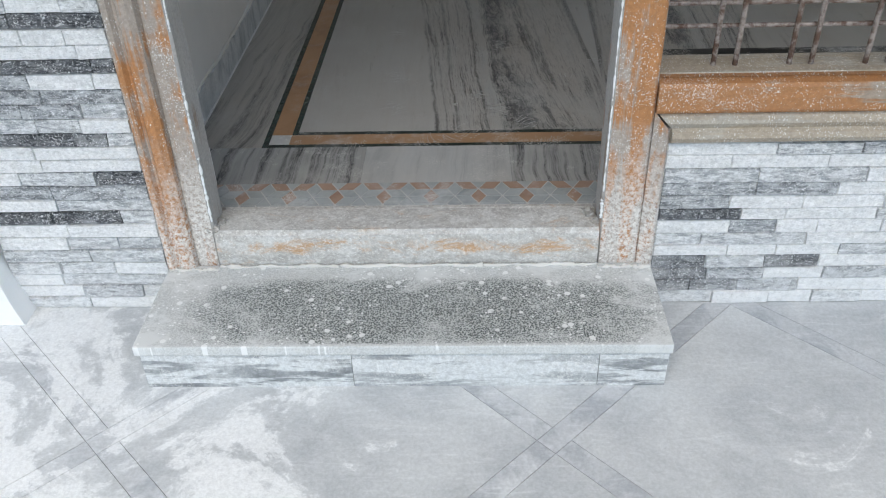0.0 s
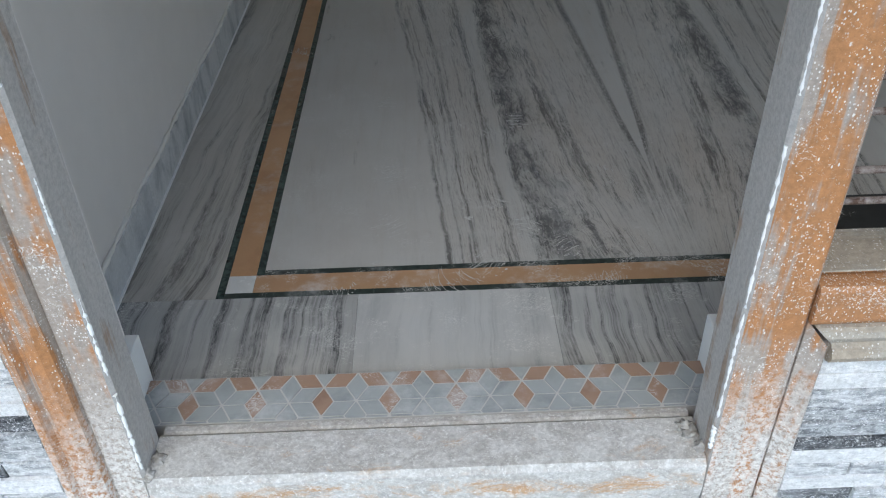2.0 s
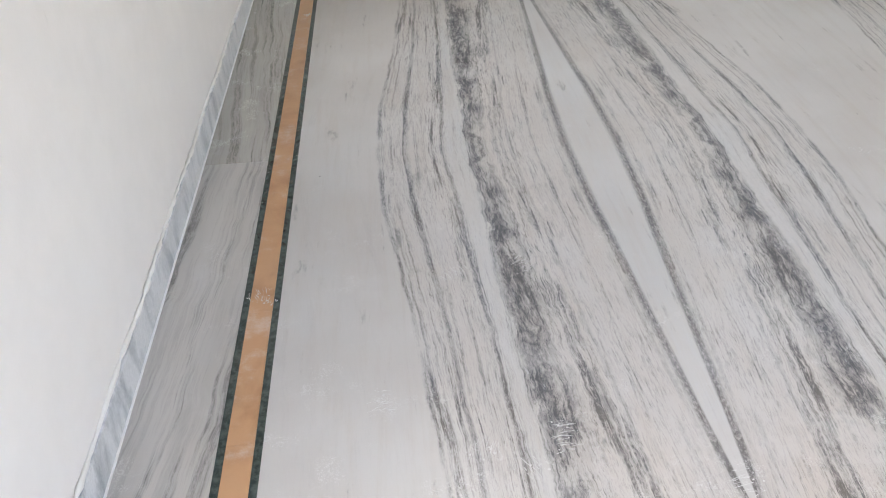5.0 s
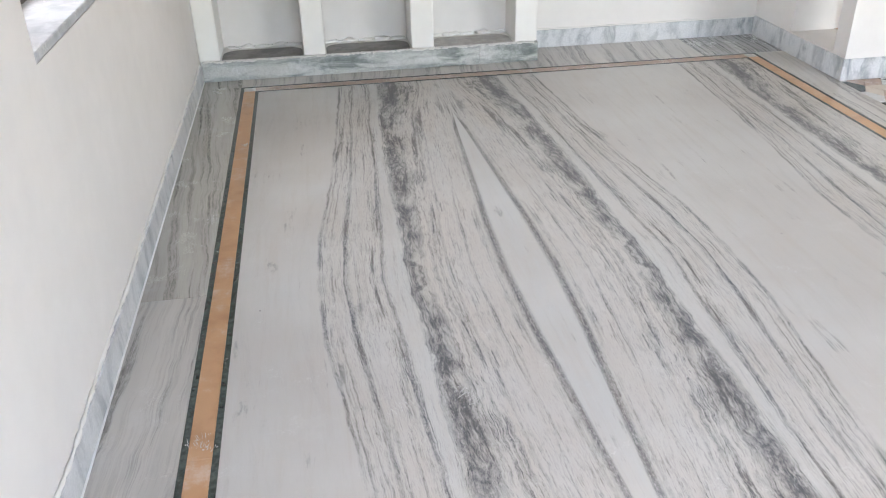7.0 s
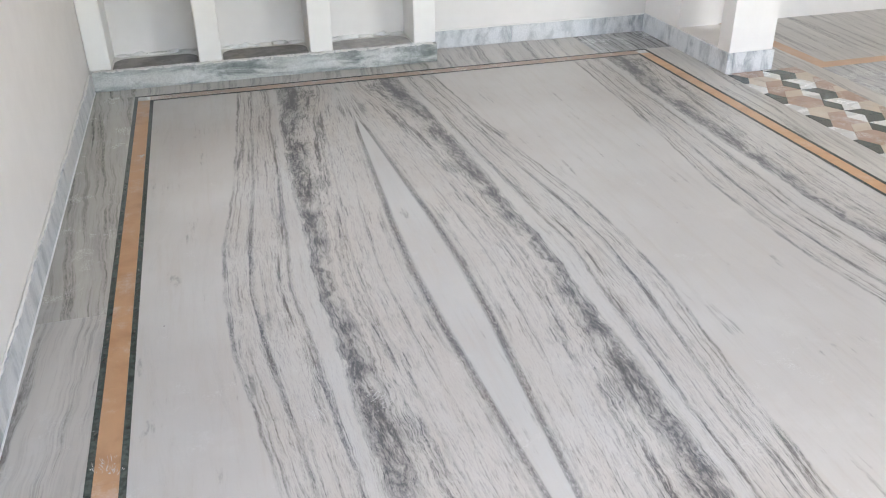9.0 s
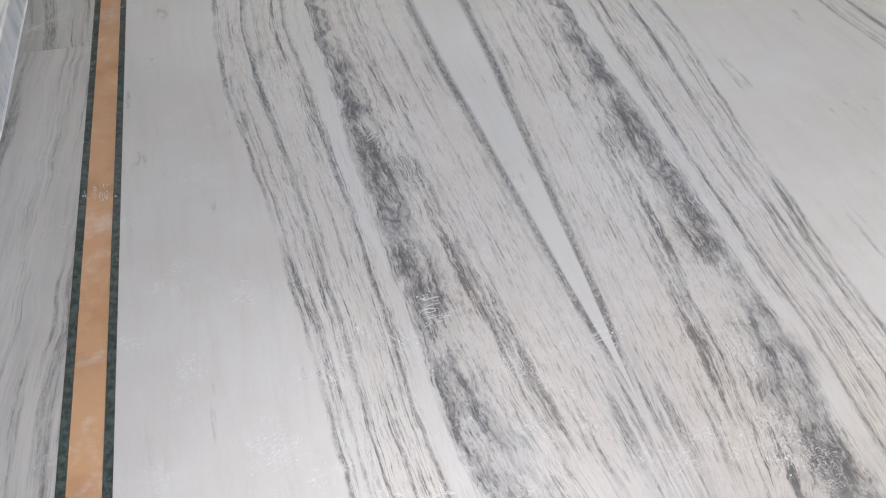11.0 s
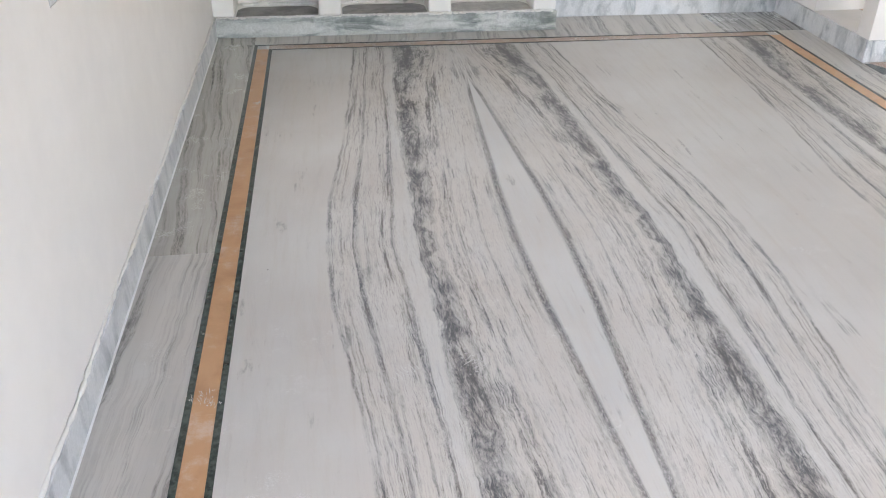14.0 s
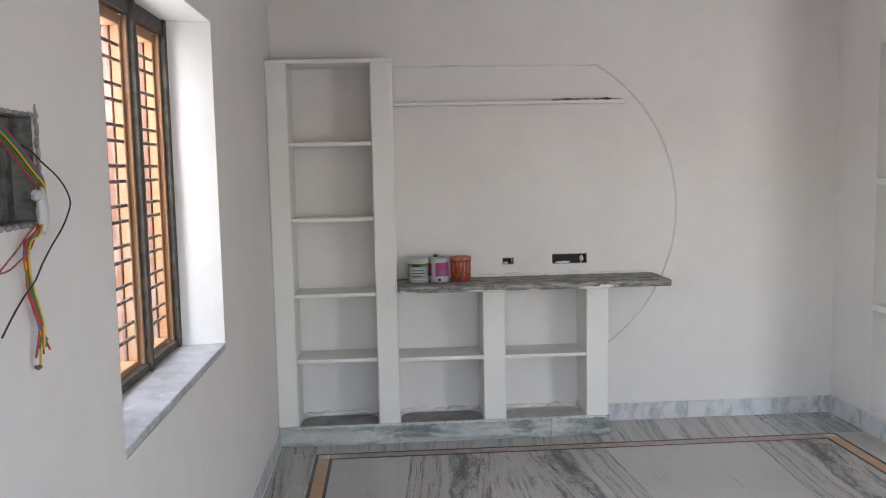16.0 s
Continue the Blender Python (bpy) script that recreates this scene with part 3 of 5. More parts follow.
def pierced(grid, holes, y0, y1):
    """A wall along x, made of blocks round square holes."""
    bm = bmesh.new()
    xs_, zs_ = grid
    for a, b in zip(xs_, xs_[1:]):
        for c, d in zip(zs_, zs_[1:]):
            if not any(h[0] - 1e-6 <= a and b <= h[1] + 1e-6 and h[2] - 1e-6 <= c and d <= h[3] + 1e-6 for h in holes):
                box(a, b, y0, y1, c, d, bm=bm)
    for x0, x1, z0, z1 in holes:
        box(x0, x1, y0 + 0.05, y1, z0, z1, bm=bm)
    bmesh.ops.remove_doubles(bm, verts=bm.verts, dist=0.0002)
    return bm


def tube(points, r, sides=6, smooth=5, wobble=0.0, seed=1):
    """A round cord through the points, with caps."""
    g = random.Random(seed)
    pts = [Vector(p) for p in points]
    line_ = []
    for i in range(len(pts) - 1):
        a, b, c, d = pts[max(i - 1, 0)], pts[i], pts[i + 1], pts[min(i + 2, len(pts) - 1)]
        for k in range(smooth):
            t = k / smooth
            line_.append(0.5 * (2 * b + (c - a) * t + (2 * a - 5 * b + 4 * c - d) * t * t + (3 * b - a - 3 * c + d) * t ** 3))
    line_.append(pts[-1])
    bm = bmesh.new()
    rings = []
    for i, p in enumerate(line_):
        way = (line_[min(i + 1, len(line_) - 1)] - line_[max(i - 1, 0)]).normalized()
        side = way.cross(Vector((0.31, 0.17, 0.93))).normalized()
        up = side.cross(way)
        q = r * (1 + wobble * g.uniform(-1, 1))
        rings.append([bm.verts.new(p + q * (math.cos(math.tau * k / sides) * side + math.sin(math.tau * k / sides) * up)) for k in range(sides)])
    for a, b in zip(rings, rings[1:]):
        for k in range(sides):
            bm.faces.new((a[k], a[(k + 1) % sides], b[(k + 1) % sides], b[k]))
    bm.faces.new(rings[0][::-1])
    bm.faces.new(rings[-1])
    bmesh.ops.recalc_face_normals(bm, faces=bm.faces)
    for f in bm.faces:
        f.smooth = len(f.verts) == 4
    return bm


def lump(cx, cy, cz, sx, sy, sz, seed, rough=0.25):
    """An uneven dab of plaster."""
    bm = bmesh.new()
    bmesh.ops.create_icosphere(bm, subdivisions=3, radius=1.0)
    for v in bm.verts:
        k = 1 + rough * noise.noise(v.co * 2.3 + Vector((seed * 3.1, 0, 0)))
        v.co = Vector((cx + sx * v.co.x * k, cy + sy * v.co.y * k, cz + sz * v.co.z * k))
    for f in bm.faces:
        f.smooth = True
    return bm


# ---------------- the shell ----------------
WALL_X, BACK_Y, PORCH_Z, CEIL = -0.742, 5.58, -0.172, 3.05
WIN = (2.396, 3.782, 0.98, 2.338)

BOX = (1.70, 1.957, 1.618, 1.838)
bm = box(-0.98, WALL_X, 0.27, BOX[0], -0.3, CEIL)
box(-0.98, WALL_X, BOX[1], WIN[0], -0.3, CEIL, bm=bm)
box(-0.98, WALL_X, BOX[0], BOX[1], -0.3, BOX[2], bm=bm)
box(-0.98, WALL_X, BOX[0], BOX[1], BOX[3], CEIL, bm=bm)
box(-0.98, -0.80, BOX[0], BOX[1], BOX[2], BOX[3], bm=bm)
box(-0.98, WALL_X, WIN[1], BACK_Y + 0.23, -0.3, CEIL, bm=bm)
box(-0.98, WALL_X, WIN[0], WIN[1], -0.3, WIN[2] - 0.03, bm=bm)
box(-0.98, WALL_X, WIN[0], WIN[1], WIN[3], CEIL, bm=bm)
# the wall goes round the switch box recess
wall_left = structure("wall_west", bm, M_WALL, "cream-painted plaster wall with scuffs and a deep window")
wall_back = structure("wall_north", pierced(((WALL_X, 0.709, 0.783, 1.037, 1.269, 7.2), (-0.3, 1.066, 1.072, 1.115, 1.132, CEIL)), ((0.709, 0.783, 1.072, 1.115), (1.037, 1.269, 1.066, 1.132)), BACK_Y, BACK_Y + 0.23), M_WALL, "cream-painted plaster back wall behind the shelves")
bm = box(-3.2, -0.62, 0.03, 0.27, -0.3, CEIL)
box(-0.62, 0.62, 0.03, 0.27, 2.16, CEIL, bm=bm)
box(0.62, 2.0, 0.03, 0.27, -0.3, 0.322, bm=bm)
box(0.62, 2.0, 0.03, 0.27, 2.16, CEIL, bm=bm)
box(2.0, 3.9, 0.03, 0.27, -0.3, CEIL, bm=bm)
box(5.3, 7.2, 0.03, 0.27, -0.3, CEIL, bm=bm)
# unseen opening at x 3.9 to 5.3, added for the fill lamp
box(3.9, 5.3, 0.03, 0.27, -0.3, 0.5, bm=bm)
box(3.9, 5.3, 0.03, 0.27, 2.16, CEIL, bm=bm)
box(-0.62, -0.59, 0.1, 0.27, -0.3, 2.16, bm=bm)
box(0.59, 0.62, 0.1, 0.27, -0.3, 2.16, bm=bm)
wall_front = structure("wall_south", bm, M_WALL, "plastered front wall with the door, the window and an added unseen opening")
wall_right = structure("wall_east", box(7.2, 7.4, 0.03, 5.9, -0.3, CEIL), M_WALL, "cream-painted far side wall of the next room")
ceiling = structure("ceiling", box(-0.98, 7.4, 0.03, 5.86, CEIL, CEIL + 0.15), M_CEIL, "white-painted concrete ceiling", "ceiling")
floor = structure("floor", box(-0.98, 7.4, 0.1, 5.86, -0.3, -0.022), M_GROUT, "veined marble floor with peach and dark green borders", "floor")
# unseen slab, added to cut the sun and sky reaching the near floor
sky_blocker = structure("porch_ceiling", box(-3.2, 4.5, -1.7, 0.03, CEIL, CEIL + 0.12), M_CEIL, "added unseen slab over the porch that holds back high sky and sun", "ceiling")
ground = structure("ground", box(-400, 400, -400, 400, -0.62, -0.6), speckled("dry_earth", (0.25, 0.2, 0.15), (0.36, 0.31, 0.25), 3, 0.95), "dry earth around the house", "ground")
porch = structure("porch_floor", box(-3.2, 4.5, -3.2, 0.03, -0.6, PORCH_Z - 0.02), M_GROUT, "dusty grey marble porch floor laid in diagonals", "floor")
bm = box(-1.5, -1.085, -0.075, 0.03, PORCH_Z - 0.02, CEIL)
bmesh.ops.subdivide_edges(bm, edges=[e for e in bm.edges if abs(e.verts[0].co.z - e.verts[1].co.z) > 1], cuts=90)
for v in bm.verts:
    if v.co.x > -1.2:
        foot = max(0.0, 1 - (v.co.z - PORCH_Z) / 0.22)
        v.co.x += 0.012 * noise.noise(Vector((1, v.co.y * 9, v.co.z * 13))) + 0.006 * noise.noise(Vector((5, v.co.y * 30, v.co.z * 45))) + 0.045 * foot * foot
        v.co.y -= 0.02 * foot
pier = structure("wall_porch_pier", bm, M_WHITEWASH, "whitewashed rough porch pier beside the stone cladding")

# ---------------- door frame ----------------
frame_ob = empty("door_frame", 0, 0.04, -0.04, "worn orange-stained wooden door frame splashed with white paint", "door frame")


def jamb(side):
    """One post: broad flat face, quirk, rounded outer moulding and dusty inner lip."""
    bm = bmesh.new()
    s = side
    outer = 0.638 if s < 0 else 0.602
    pts = [(0.5, 0.0), (0.506, -0.008), (0.553, -0.012), (0.556, -0.004), (0.56, -0.004), (0.566, -0.022), (0.58, -0.03), (0.6, -0.03)]
    if s < 0:
        pts += [(0.606, -0.022), (0.612, -0.022), (0.62, -0.034), (0.632, -0.034), (0.638, -0.026)]
    else:
        pts = [(0.5, 0.0), (0.506, -0.01), (0.595, -0.014), (0.602, -0.008)]
    pts += [(outer, 0.1), (0.52, 0.1), (0.5, 0.085)]
    return prism([(s * x, y) for x, y in (pts if s > 0 else pts[::-1])], -0.04, 2.16, bm)


for s in (-1, 1):
    b = jamb(s)
    bmesh.ops.recalc_face_normals(b, faces=b.faces)
    post = part("post", b, [M_WOOD, M_LIP], frame_ob)
    for f in post.data.polygons:
        if abs(f.normal.x) > 0.7 and abs(f.center.x) < 0.52:
            f.material_index = 1
for s in (-1, 1):
    g = random.Random(30 + s)
    z = 0.1
    while z < 2.0:
        e = z + g.uniform(0.05, 0.3)
        line_pts = [(s * (0.5012 + g.uniform(0, 0.0015)), -0.0042, z + (e - z) * k / 5) for k in range(6)]
        part("paint_run", tube(line_pts, g.uniform(0.0012, 0.0028) * (1.0 if s < 0 else 1.35), 6, 6, 0.9, int(z * 100)), M_WHITEWASH, frame_ob, "thick white paint run along the arris")
        z = e + g.uniform(0.01, 0.12) * (2.0 if s < 0 else 1.0)
bm = box(-0.64, 0.604, -0.012, 0.1, 2.16, 2.27, 0.004)
part("head", bm, M_WOOD_X, frame_ob)
bm = profile_x([(-0.012, -0.04), (-0.018, 0.0), (-0.014, 0.06), (-0.004, 0.071), (0.092, 0.072), (0.1, 0.066), (0.104, 0.05), (0.114, 0.06), (0.128, 0.059), (0.136, 0.045), (0.136, -0.04)], -0.5, 0.5)
part("threshold", bm, M_THRESH, frame_ob, "dust-whitened wooden threshold with orange traces")
for k, (x0, x1) in enumerate(((-0.63, -0.5), (-0.5, -0.18), (-0.18, 0.2), (0.2, 0.5), (0.5, 0.64))):
    y = -0.022 if abs(x0 + x1) < 1 else -0.034
    pts = [(x0 + (x1 - x0) * i / 8, y + 0.003 * math.sin(i * 2.1 + k), -0.034) for i in range(9)]
    part("mortar_crust", tube(pts, 0.0042, 6, 4, 0.85, 70 + k), M_RELIEF, frame_ob, "crust of whitish mortar at the foot")
for k, s in enumerate((-1, 1, -1, 1, 1)):
    part("mortar_crust", lump(s * (0.505 - 0.006 * k), 0.004 + 0.016 * k, 0.072, 0.016, 0.014, 0.01 + 0.003 * (k % 2), 60 + k, 0.9), M_CRUST, frame_ob, "crumb of mortar in the corner")
# short trim beside the jamb under the window rail
bm = prism([(0.603, -0.012), (0.635, -0.028), (0.642, -0.02), (0.642, 0.03), (0.603, 0.03)], -0.04, 0.36)
for v in bm.verts:
    if v.co.z > 0.3 and v.co.x < 0.61:
        v.co.z = 0.4
bmesh.ops.recalc_face_normals(bm, faces=bm.faces)
part("trim", bm, M_WOOD, frame_ob)

# ---------------- front window ----------------
front_win = tagged(empty("window_1", 1.3, 0.04, 0.322, "wooden front window with a rusty paired-bar iron grille", "window"), kind="structure")
bm = profile_x([(-0.03, 0.327), (-0.036, 0.34), (-0.03, 0.352), (-0.02, 0.36), (-0.028, 0.375), (-0.02, 0.392), (-0.005, 0.397), (0.05, 0.397), (0.05, 0.322), (-0.02, 0.322)], 0.645, 2.0)
for vert in bm.verts:
    if vert.co.x < 1.0:
        vert.co.x -= max(0.0, vert.co.z - 0.362) * 1.0
part("apron", bm, M_WOOD_BARE_X, front_win, "bare weathered wooden moulding")
bm = profile_x([(-0.016, 0.397), (-0.02, 0.405), (-0.02, 0.462), (-0.014, 0.47), (0.012, 0.476), (0.014, 0.49), (0.1, 0.492), (0.1, 0.397)], 0.604, 2.0)
part("rail", bm, M_WOOD_X, front_win)
part("sill", box(0.604, 2.0, -0.005, 0.098, 0.4915, 0.4945), M_WOOD_BARE_X, front_win, "bare dusty window rail top")
part("inner_sill", box(0.604, 2.0, 0.102, 0.29, 0.405, 0.432, 0.004), M_BLACK, front_win, "black stone inner sill splashed with paint")
part("post", box(1.94, 2.03, -0.015, 0.1, 0.495, 2.16, 0.004), M_WOOD, front_win)
part("head", box(0.6045, 2.03, -0.012, 0.1, 2.16, 2.26, 0.004), M_WOOD_X, front_win)
for i in range(7):
    for d in (0.0, 0.05):
        x = 0.732 + i * 0.1735 + d
        if x < 1.92:
            part("bar", rod((x, 0.035, 0.49), (x, 0.035, 2.16), 0.0065), M_IRON, front_win)
for i in range(11):
    for d in (0.0, 0.053):
        part("bar", rod((0.6, 0.045, 0.585 + i * 0.147 + d), (1.95, 0.045, 0.585 + i * 0.147 + d), 0.006), M_IRON, front_win)

# ---------------- porch step ----------------
step_ob = empty("step", 0, -0.19, PORCH_Z, "grey granite-topped doorstep with white paint drips", "step")
n = Nodes("granite_tread", 0.6)
gr = n.m("ADD", n.m("MULTIPLY", n.noise(n.pos, 300, 3, 0.8), 0.6), n.m("MULTIPLY", n.cells(n.pos, 210), 0.42))
spk = n.mix(n.step(gr, 0.4, 0.62), (0.05, 0.06, 0.06), (0.47, 0.49, 0.485))
ex = n.m("POWER", n.m("DIVIDE", n.m("ABSOLUTE", n.m("SUBTRACT", n.x, 0.07)), 0.6), 4.0)
ey = n.m("POWER", n.m("DIVIDE", n.m("ABSOLUTE", n.m("ADD", n.y, 0.21)), 0.135), 4.0)
rag = n.noise(n.scaled(4, 7, 1), 1.0, 10, 0.78, 0.6)
field = n.m("ADD", n.m("ADD", ex, ey), n.m("MULTIPLY", n.m("SUBTRACT", rag, 0.5), 2.6))
dusted = n.m("ADD", n.m("MULTIPLY", n.step(field, 0.1, 1.3), 0.66), n.m("MULTIPLY", n.step(rag, 0.47, 0.66), 0.5))
dusted = n.m("MAXIMUM", dusted, n.m("MULTIPLY", n.m("SUBTRACT", 1.0, n.step(n.m("ADD", n.y, n.m("MULTIPLY", n.noise(n.pos, 20, 5), 0.012)), -0.325, -0.317)), 0.75))
col = n.mix(dusted, spk, (0.6, 0.615, 0.615))
wipe = n.m("MULTIPLY", n.step(n.noise(n.scaled(30, 70, 1), 1.0, 6, 0.75, 2.5), 0.52, 0.6), n.step(n.noise(n.pos, 7, 5, 0.65), 0.55, 0.63))
col = n.mix(n.m("MULTIPLY", wipe, 0.65), col, (0.66, 0.67, 0.67))
drops = n.m("MAXIMUM", n.m("SUBTRACT", 1.0, n.step(n.cells(n.scaled(1, 1, 0), 22), 0.15, 0.18)), n.m("SUBTRACT", 1.0, n.step(n.cells(n.scaled(1, 1, 0), 60), 0.16, 0.2)))
drops = n.m("MULTIPLY", drops, n.step(n.noise(n.pos, 6, 3), 0.42, 0.5))
col = n.mix(n.m("MULTIPLY", drops, 0.9), col, (0.74, 0.75, 0.75))
M_TREAD = n.done(col, None, gr, 0.2, 0.001)
part("tread", box(-0.638, 0.64, -0.338, -0.012, -0.064, -0.036, 0.004, seg=2), M_TREAD, step_ob)
for a, b in ((-0.627, -0.12), (-0.1185, 0.47), (0.4715, 0.633)):
    part("riser_slab", box(a, b, -0.331, -0.318, PORCH_Z, -0.0645), M_RISER, step_ob, "streaked grey marble riser")
part("core", box(-0.62, 0.625, -0.318, -0.03, PORCH_Z, -0.0645), M_CEMENT, step_ob)
part("side_slab", box(-0.633, -0.6205, -0.318, -0.03, PORCH_Z, -0.0645), M_RISER, step_ob)
part("side_slab", box(0.6255, 0.638, -0.318, -0.03, PORCH_Z, -0.0645), M_RISER, step_ob)

# ---------------- shelf unit ----------------
unit = empty("shelf_unit", 0.3, 5.5, 0, "cream plastered built-in shelf unit with open cells", "shelf unit")
UY = 5.30
for a, b, top in ((-0.741, -0.614, 2.366), (-0.118, 0.016, 2.366), (0.543, 0.684, 0.956), (1.196, 1.338, 0.956)):
    part("upright", box(a, b, UY, BACK_Y, 0.1215, top, 0.011, seg=2), M_UNIT, unit)
part("top_board", box(-0.741, 0.018, UY - 0.005, BACK_Y, 2.346, 2.37, 0.004), M_UNIT, unit)
for z in (1.865, 1.407, 0.941, 0.532):
    part("shelf", box(-0.614, -0.118, UY + 0.004, BACK_Y, z - 0.012, z + 0.012, 0.003), M_UNIT, unit)
part("shelf", box(0.016, 0.543, UY + 0.004, BACK_Y, 0.51, 0.537, 0.003), M_UNIT, unit)
part("shelf", box(0.684, 1.196, UY + 0.004, BACK_Y, 0.51, 0.533, 0.003), M_UNIT, unit)
part("bottom_board", box(-0.735, 1.325, UY + 0.012, BACK_Y, 0.0, 0.12), M_UNIT, unit, "rough plastered shelf bottom")


def rounded(x0, x1, y0, y1, r):
    """Corners of a rectangle with its far corners rounded."""
    pts = [(x0, y0), (x1, y0)]
    for cx, a0 in ((x1 - r, 0), (x0 + r, 90)):
        pts += [(cx + r * math.cos(radians(a0 + 15 * k)), y1 - r + r * math.sin(radians(a0 + 15 * k))) for k in range(7)]
    return pts


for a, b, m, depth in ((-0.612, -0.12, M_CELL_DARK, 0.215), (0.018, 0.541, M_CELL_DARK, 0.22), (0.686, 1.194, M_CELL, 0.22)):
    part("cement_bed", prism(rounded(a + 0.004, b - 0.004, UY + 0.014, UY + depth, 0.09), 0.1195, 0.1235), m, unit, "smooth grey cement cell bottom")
    for k in range(5):
        x = a + 0.05 + (b - a - 0.1) * k / 4
        part("plaster_crumb", lump(x, BACK_Y - 0.006, 0.124, 0.05, 0.018, 0.012 + 0.006 * (k % 2), 120 + k + int(50 * a), 0.8), M_UNIT, unit)
for k in range(6):
    x0 = -0.72 + k * 0.34
    edge = [(x0 + 0.34 * i / 7, UY - 0.009, 0.119 + 0.003 * math.sin(i * 1.9 + k * 2)) for i in range(8)]
    part("plaster_lip", tube(edge, 0.006, 6, 5, 0.75, 140 + k), M_RELIEF, unit, "ragged plaster lip on the plinth")
for a, b in ((-0.728, 0.966), (0.9675, 1.344)):
    part("plinth_slab", box(a, b, UY - 0.012, UY + 0.0115, 0.0, 0.118, 0.002), M_PLINTH, unit, "green-grey marble plinth facing")
part("plinth_slab", box(1.3255, 1.344, UY + 0.012, BACK_Y, 0.0, 0.118), M_PLINTH, unit)
ledge = tagged(link("ledge", box(0.018, 1.705, 5.19, BACK_Y, 0.957, 0.996, 0.006), M_LEDGE), "raw grey cement ledge slab with broken plaster edges", "ledge")
shelf2 = tagged(link("wall_shelf", box(0.0185, 1.515, 5.50, BACK_Y, 2.1, 2.122, 0.004), M_UNIT), "thin cream plastered wall shelf", "shelf")

for k in range(7):
    part("crumb", lump(1.06 + k * 0.065, 5.512, 2.1235, 0.03, 0.012, 0.006 + 0.004 * (k % 2), 160 + k, 0.9), M_WIN_DARK if k % 3 else M_CEMENT, shelf2, "dark crumb of broken mortar")
# ---------------- right divider ----------------
DX0, DX1 = 2.945, 3.24
bm = box(DX0, DX1, 5.11, BACK_Y, 0.0, CEIL)
box(DX0, DX1, 4.505, 4.63, 0.0, CEIL, bm=bm)
box(DX0, DX1, 4.63, 5.11, 0.0, 0.13, bm=bm)
box(DX0, DX1, 4.505, 5.11, 2.4, CEIL, bm=bm)
divider = structure("wall_divider", bm, M_WALL, "cream plastered divider wall with open through-shelves")
for z in (0.80, 1.575):
    tagged(link("divider_shelf", box(DX0 - 0.004, DX1, 4.63, 5.11, z - 0.02, z + 0.02, 0.003), M_UNIT), "cream plastered shelf spanning the divider opening", "shelf", "divider shelves")
# ---------------- left window ----------------
side_win = tagged(empty("window_2", -0.95, 3.1, 0.99, "orange-varnished wooden window with rusty iron bars in a dark cement surround", "window"), kind="structure")
Y0, Y1, Z0, Z1 = WIN
part("sill", box(-0.98, WALL_X + 0.002, Y0 + 0.001, Y1 - 0.001, Z0 - 0.028, Z0, 0.003), M_SILL, side_win, "dusty grey stone window sill")
for y in (Y0, 2.868, 3.293, 3.716):
    w = 0.072 if y == Y0 else 0.028
    part("dark_post", box(-0.955, -0.913, y, y + w, Z0, Z1 - 0.001, 0.004), M_WIN_DARK, side_win, "dark grey window post")
part("dark_rail", box(-0.957, -0.927, Y0 + 0.003, 3.744, Z1 - 0.06, Z1 - 0.002), M_WIN_DARK, side_win)
part("dark_rail", box(-0.957, -0.927, Y0 + 0.003, 3.744, Z0 + 0.0005, Z0 + 0.03), M_WIN_DARK, side_win)
splay = prism([(WALL_X, Y1), (-0.957, 3.744), (-0.957, Y1)], Z0, Z1)
bmesh.ops.recalc_face_normals(splay, faces=splay.faces)
part("reveal", splay, M_REVEAL, side_win, "white splayed plaster reveal")
part("reveal", box(-0.979, WALL_X - 0.001, Y0, Y1, Z1 - 0.003, Z1 + 0.002), M_REVEAL, side_win, "white plaster reveal")
bays = ((Y0 + 0.072, 2.868), (2.896, 3.293), (3.321, 3.716))
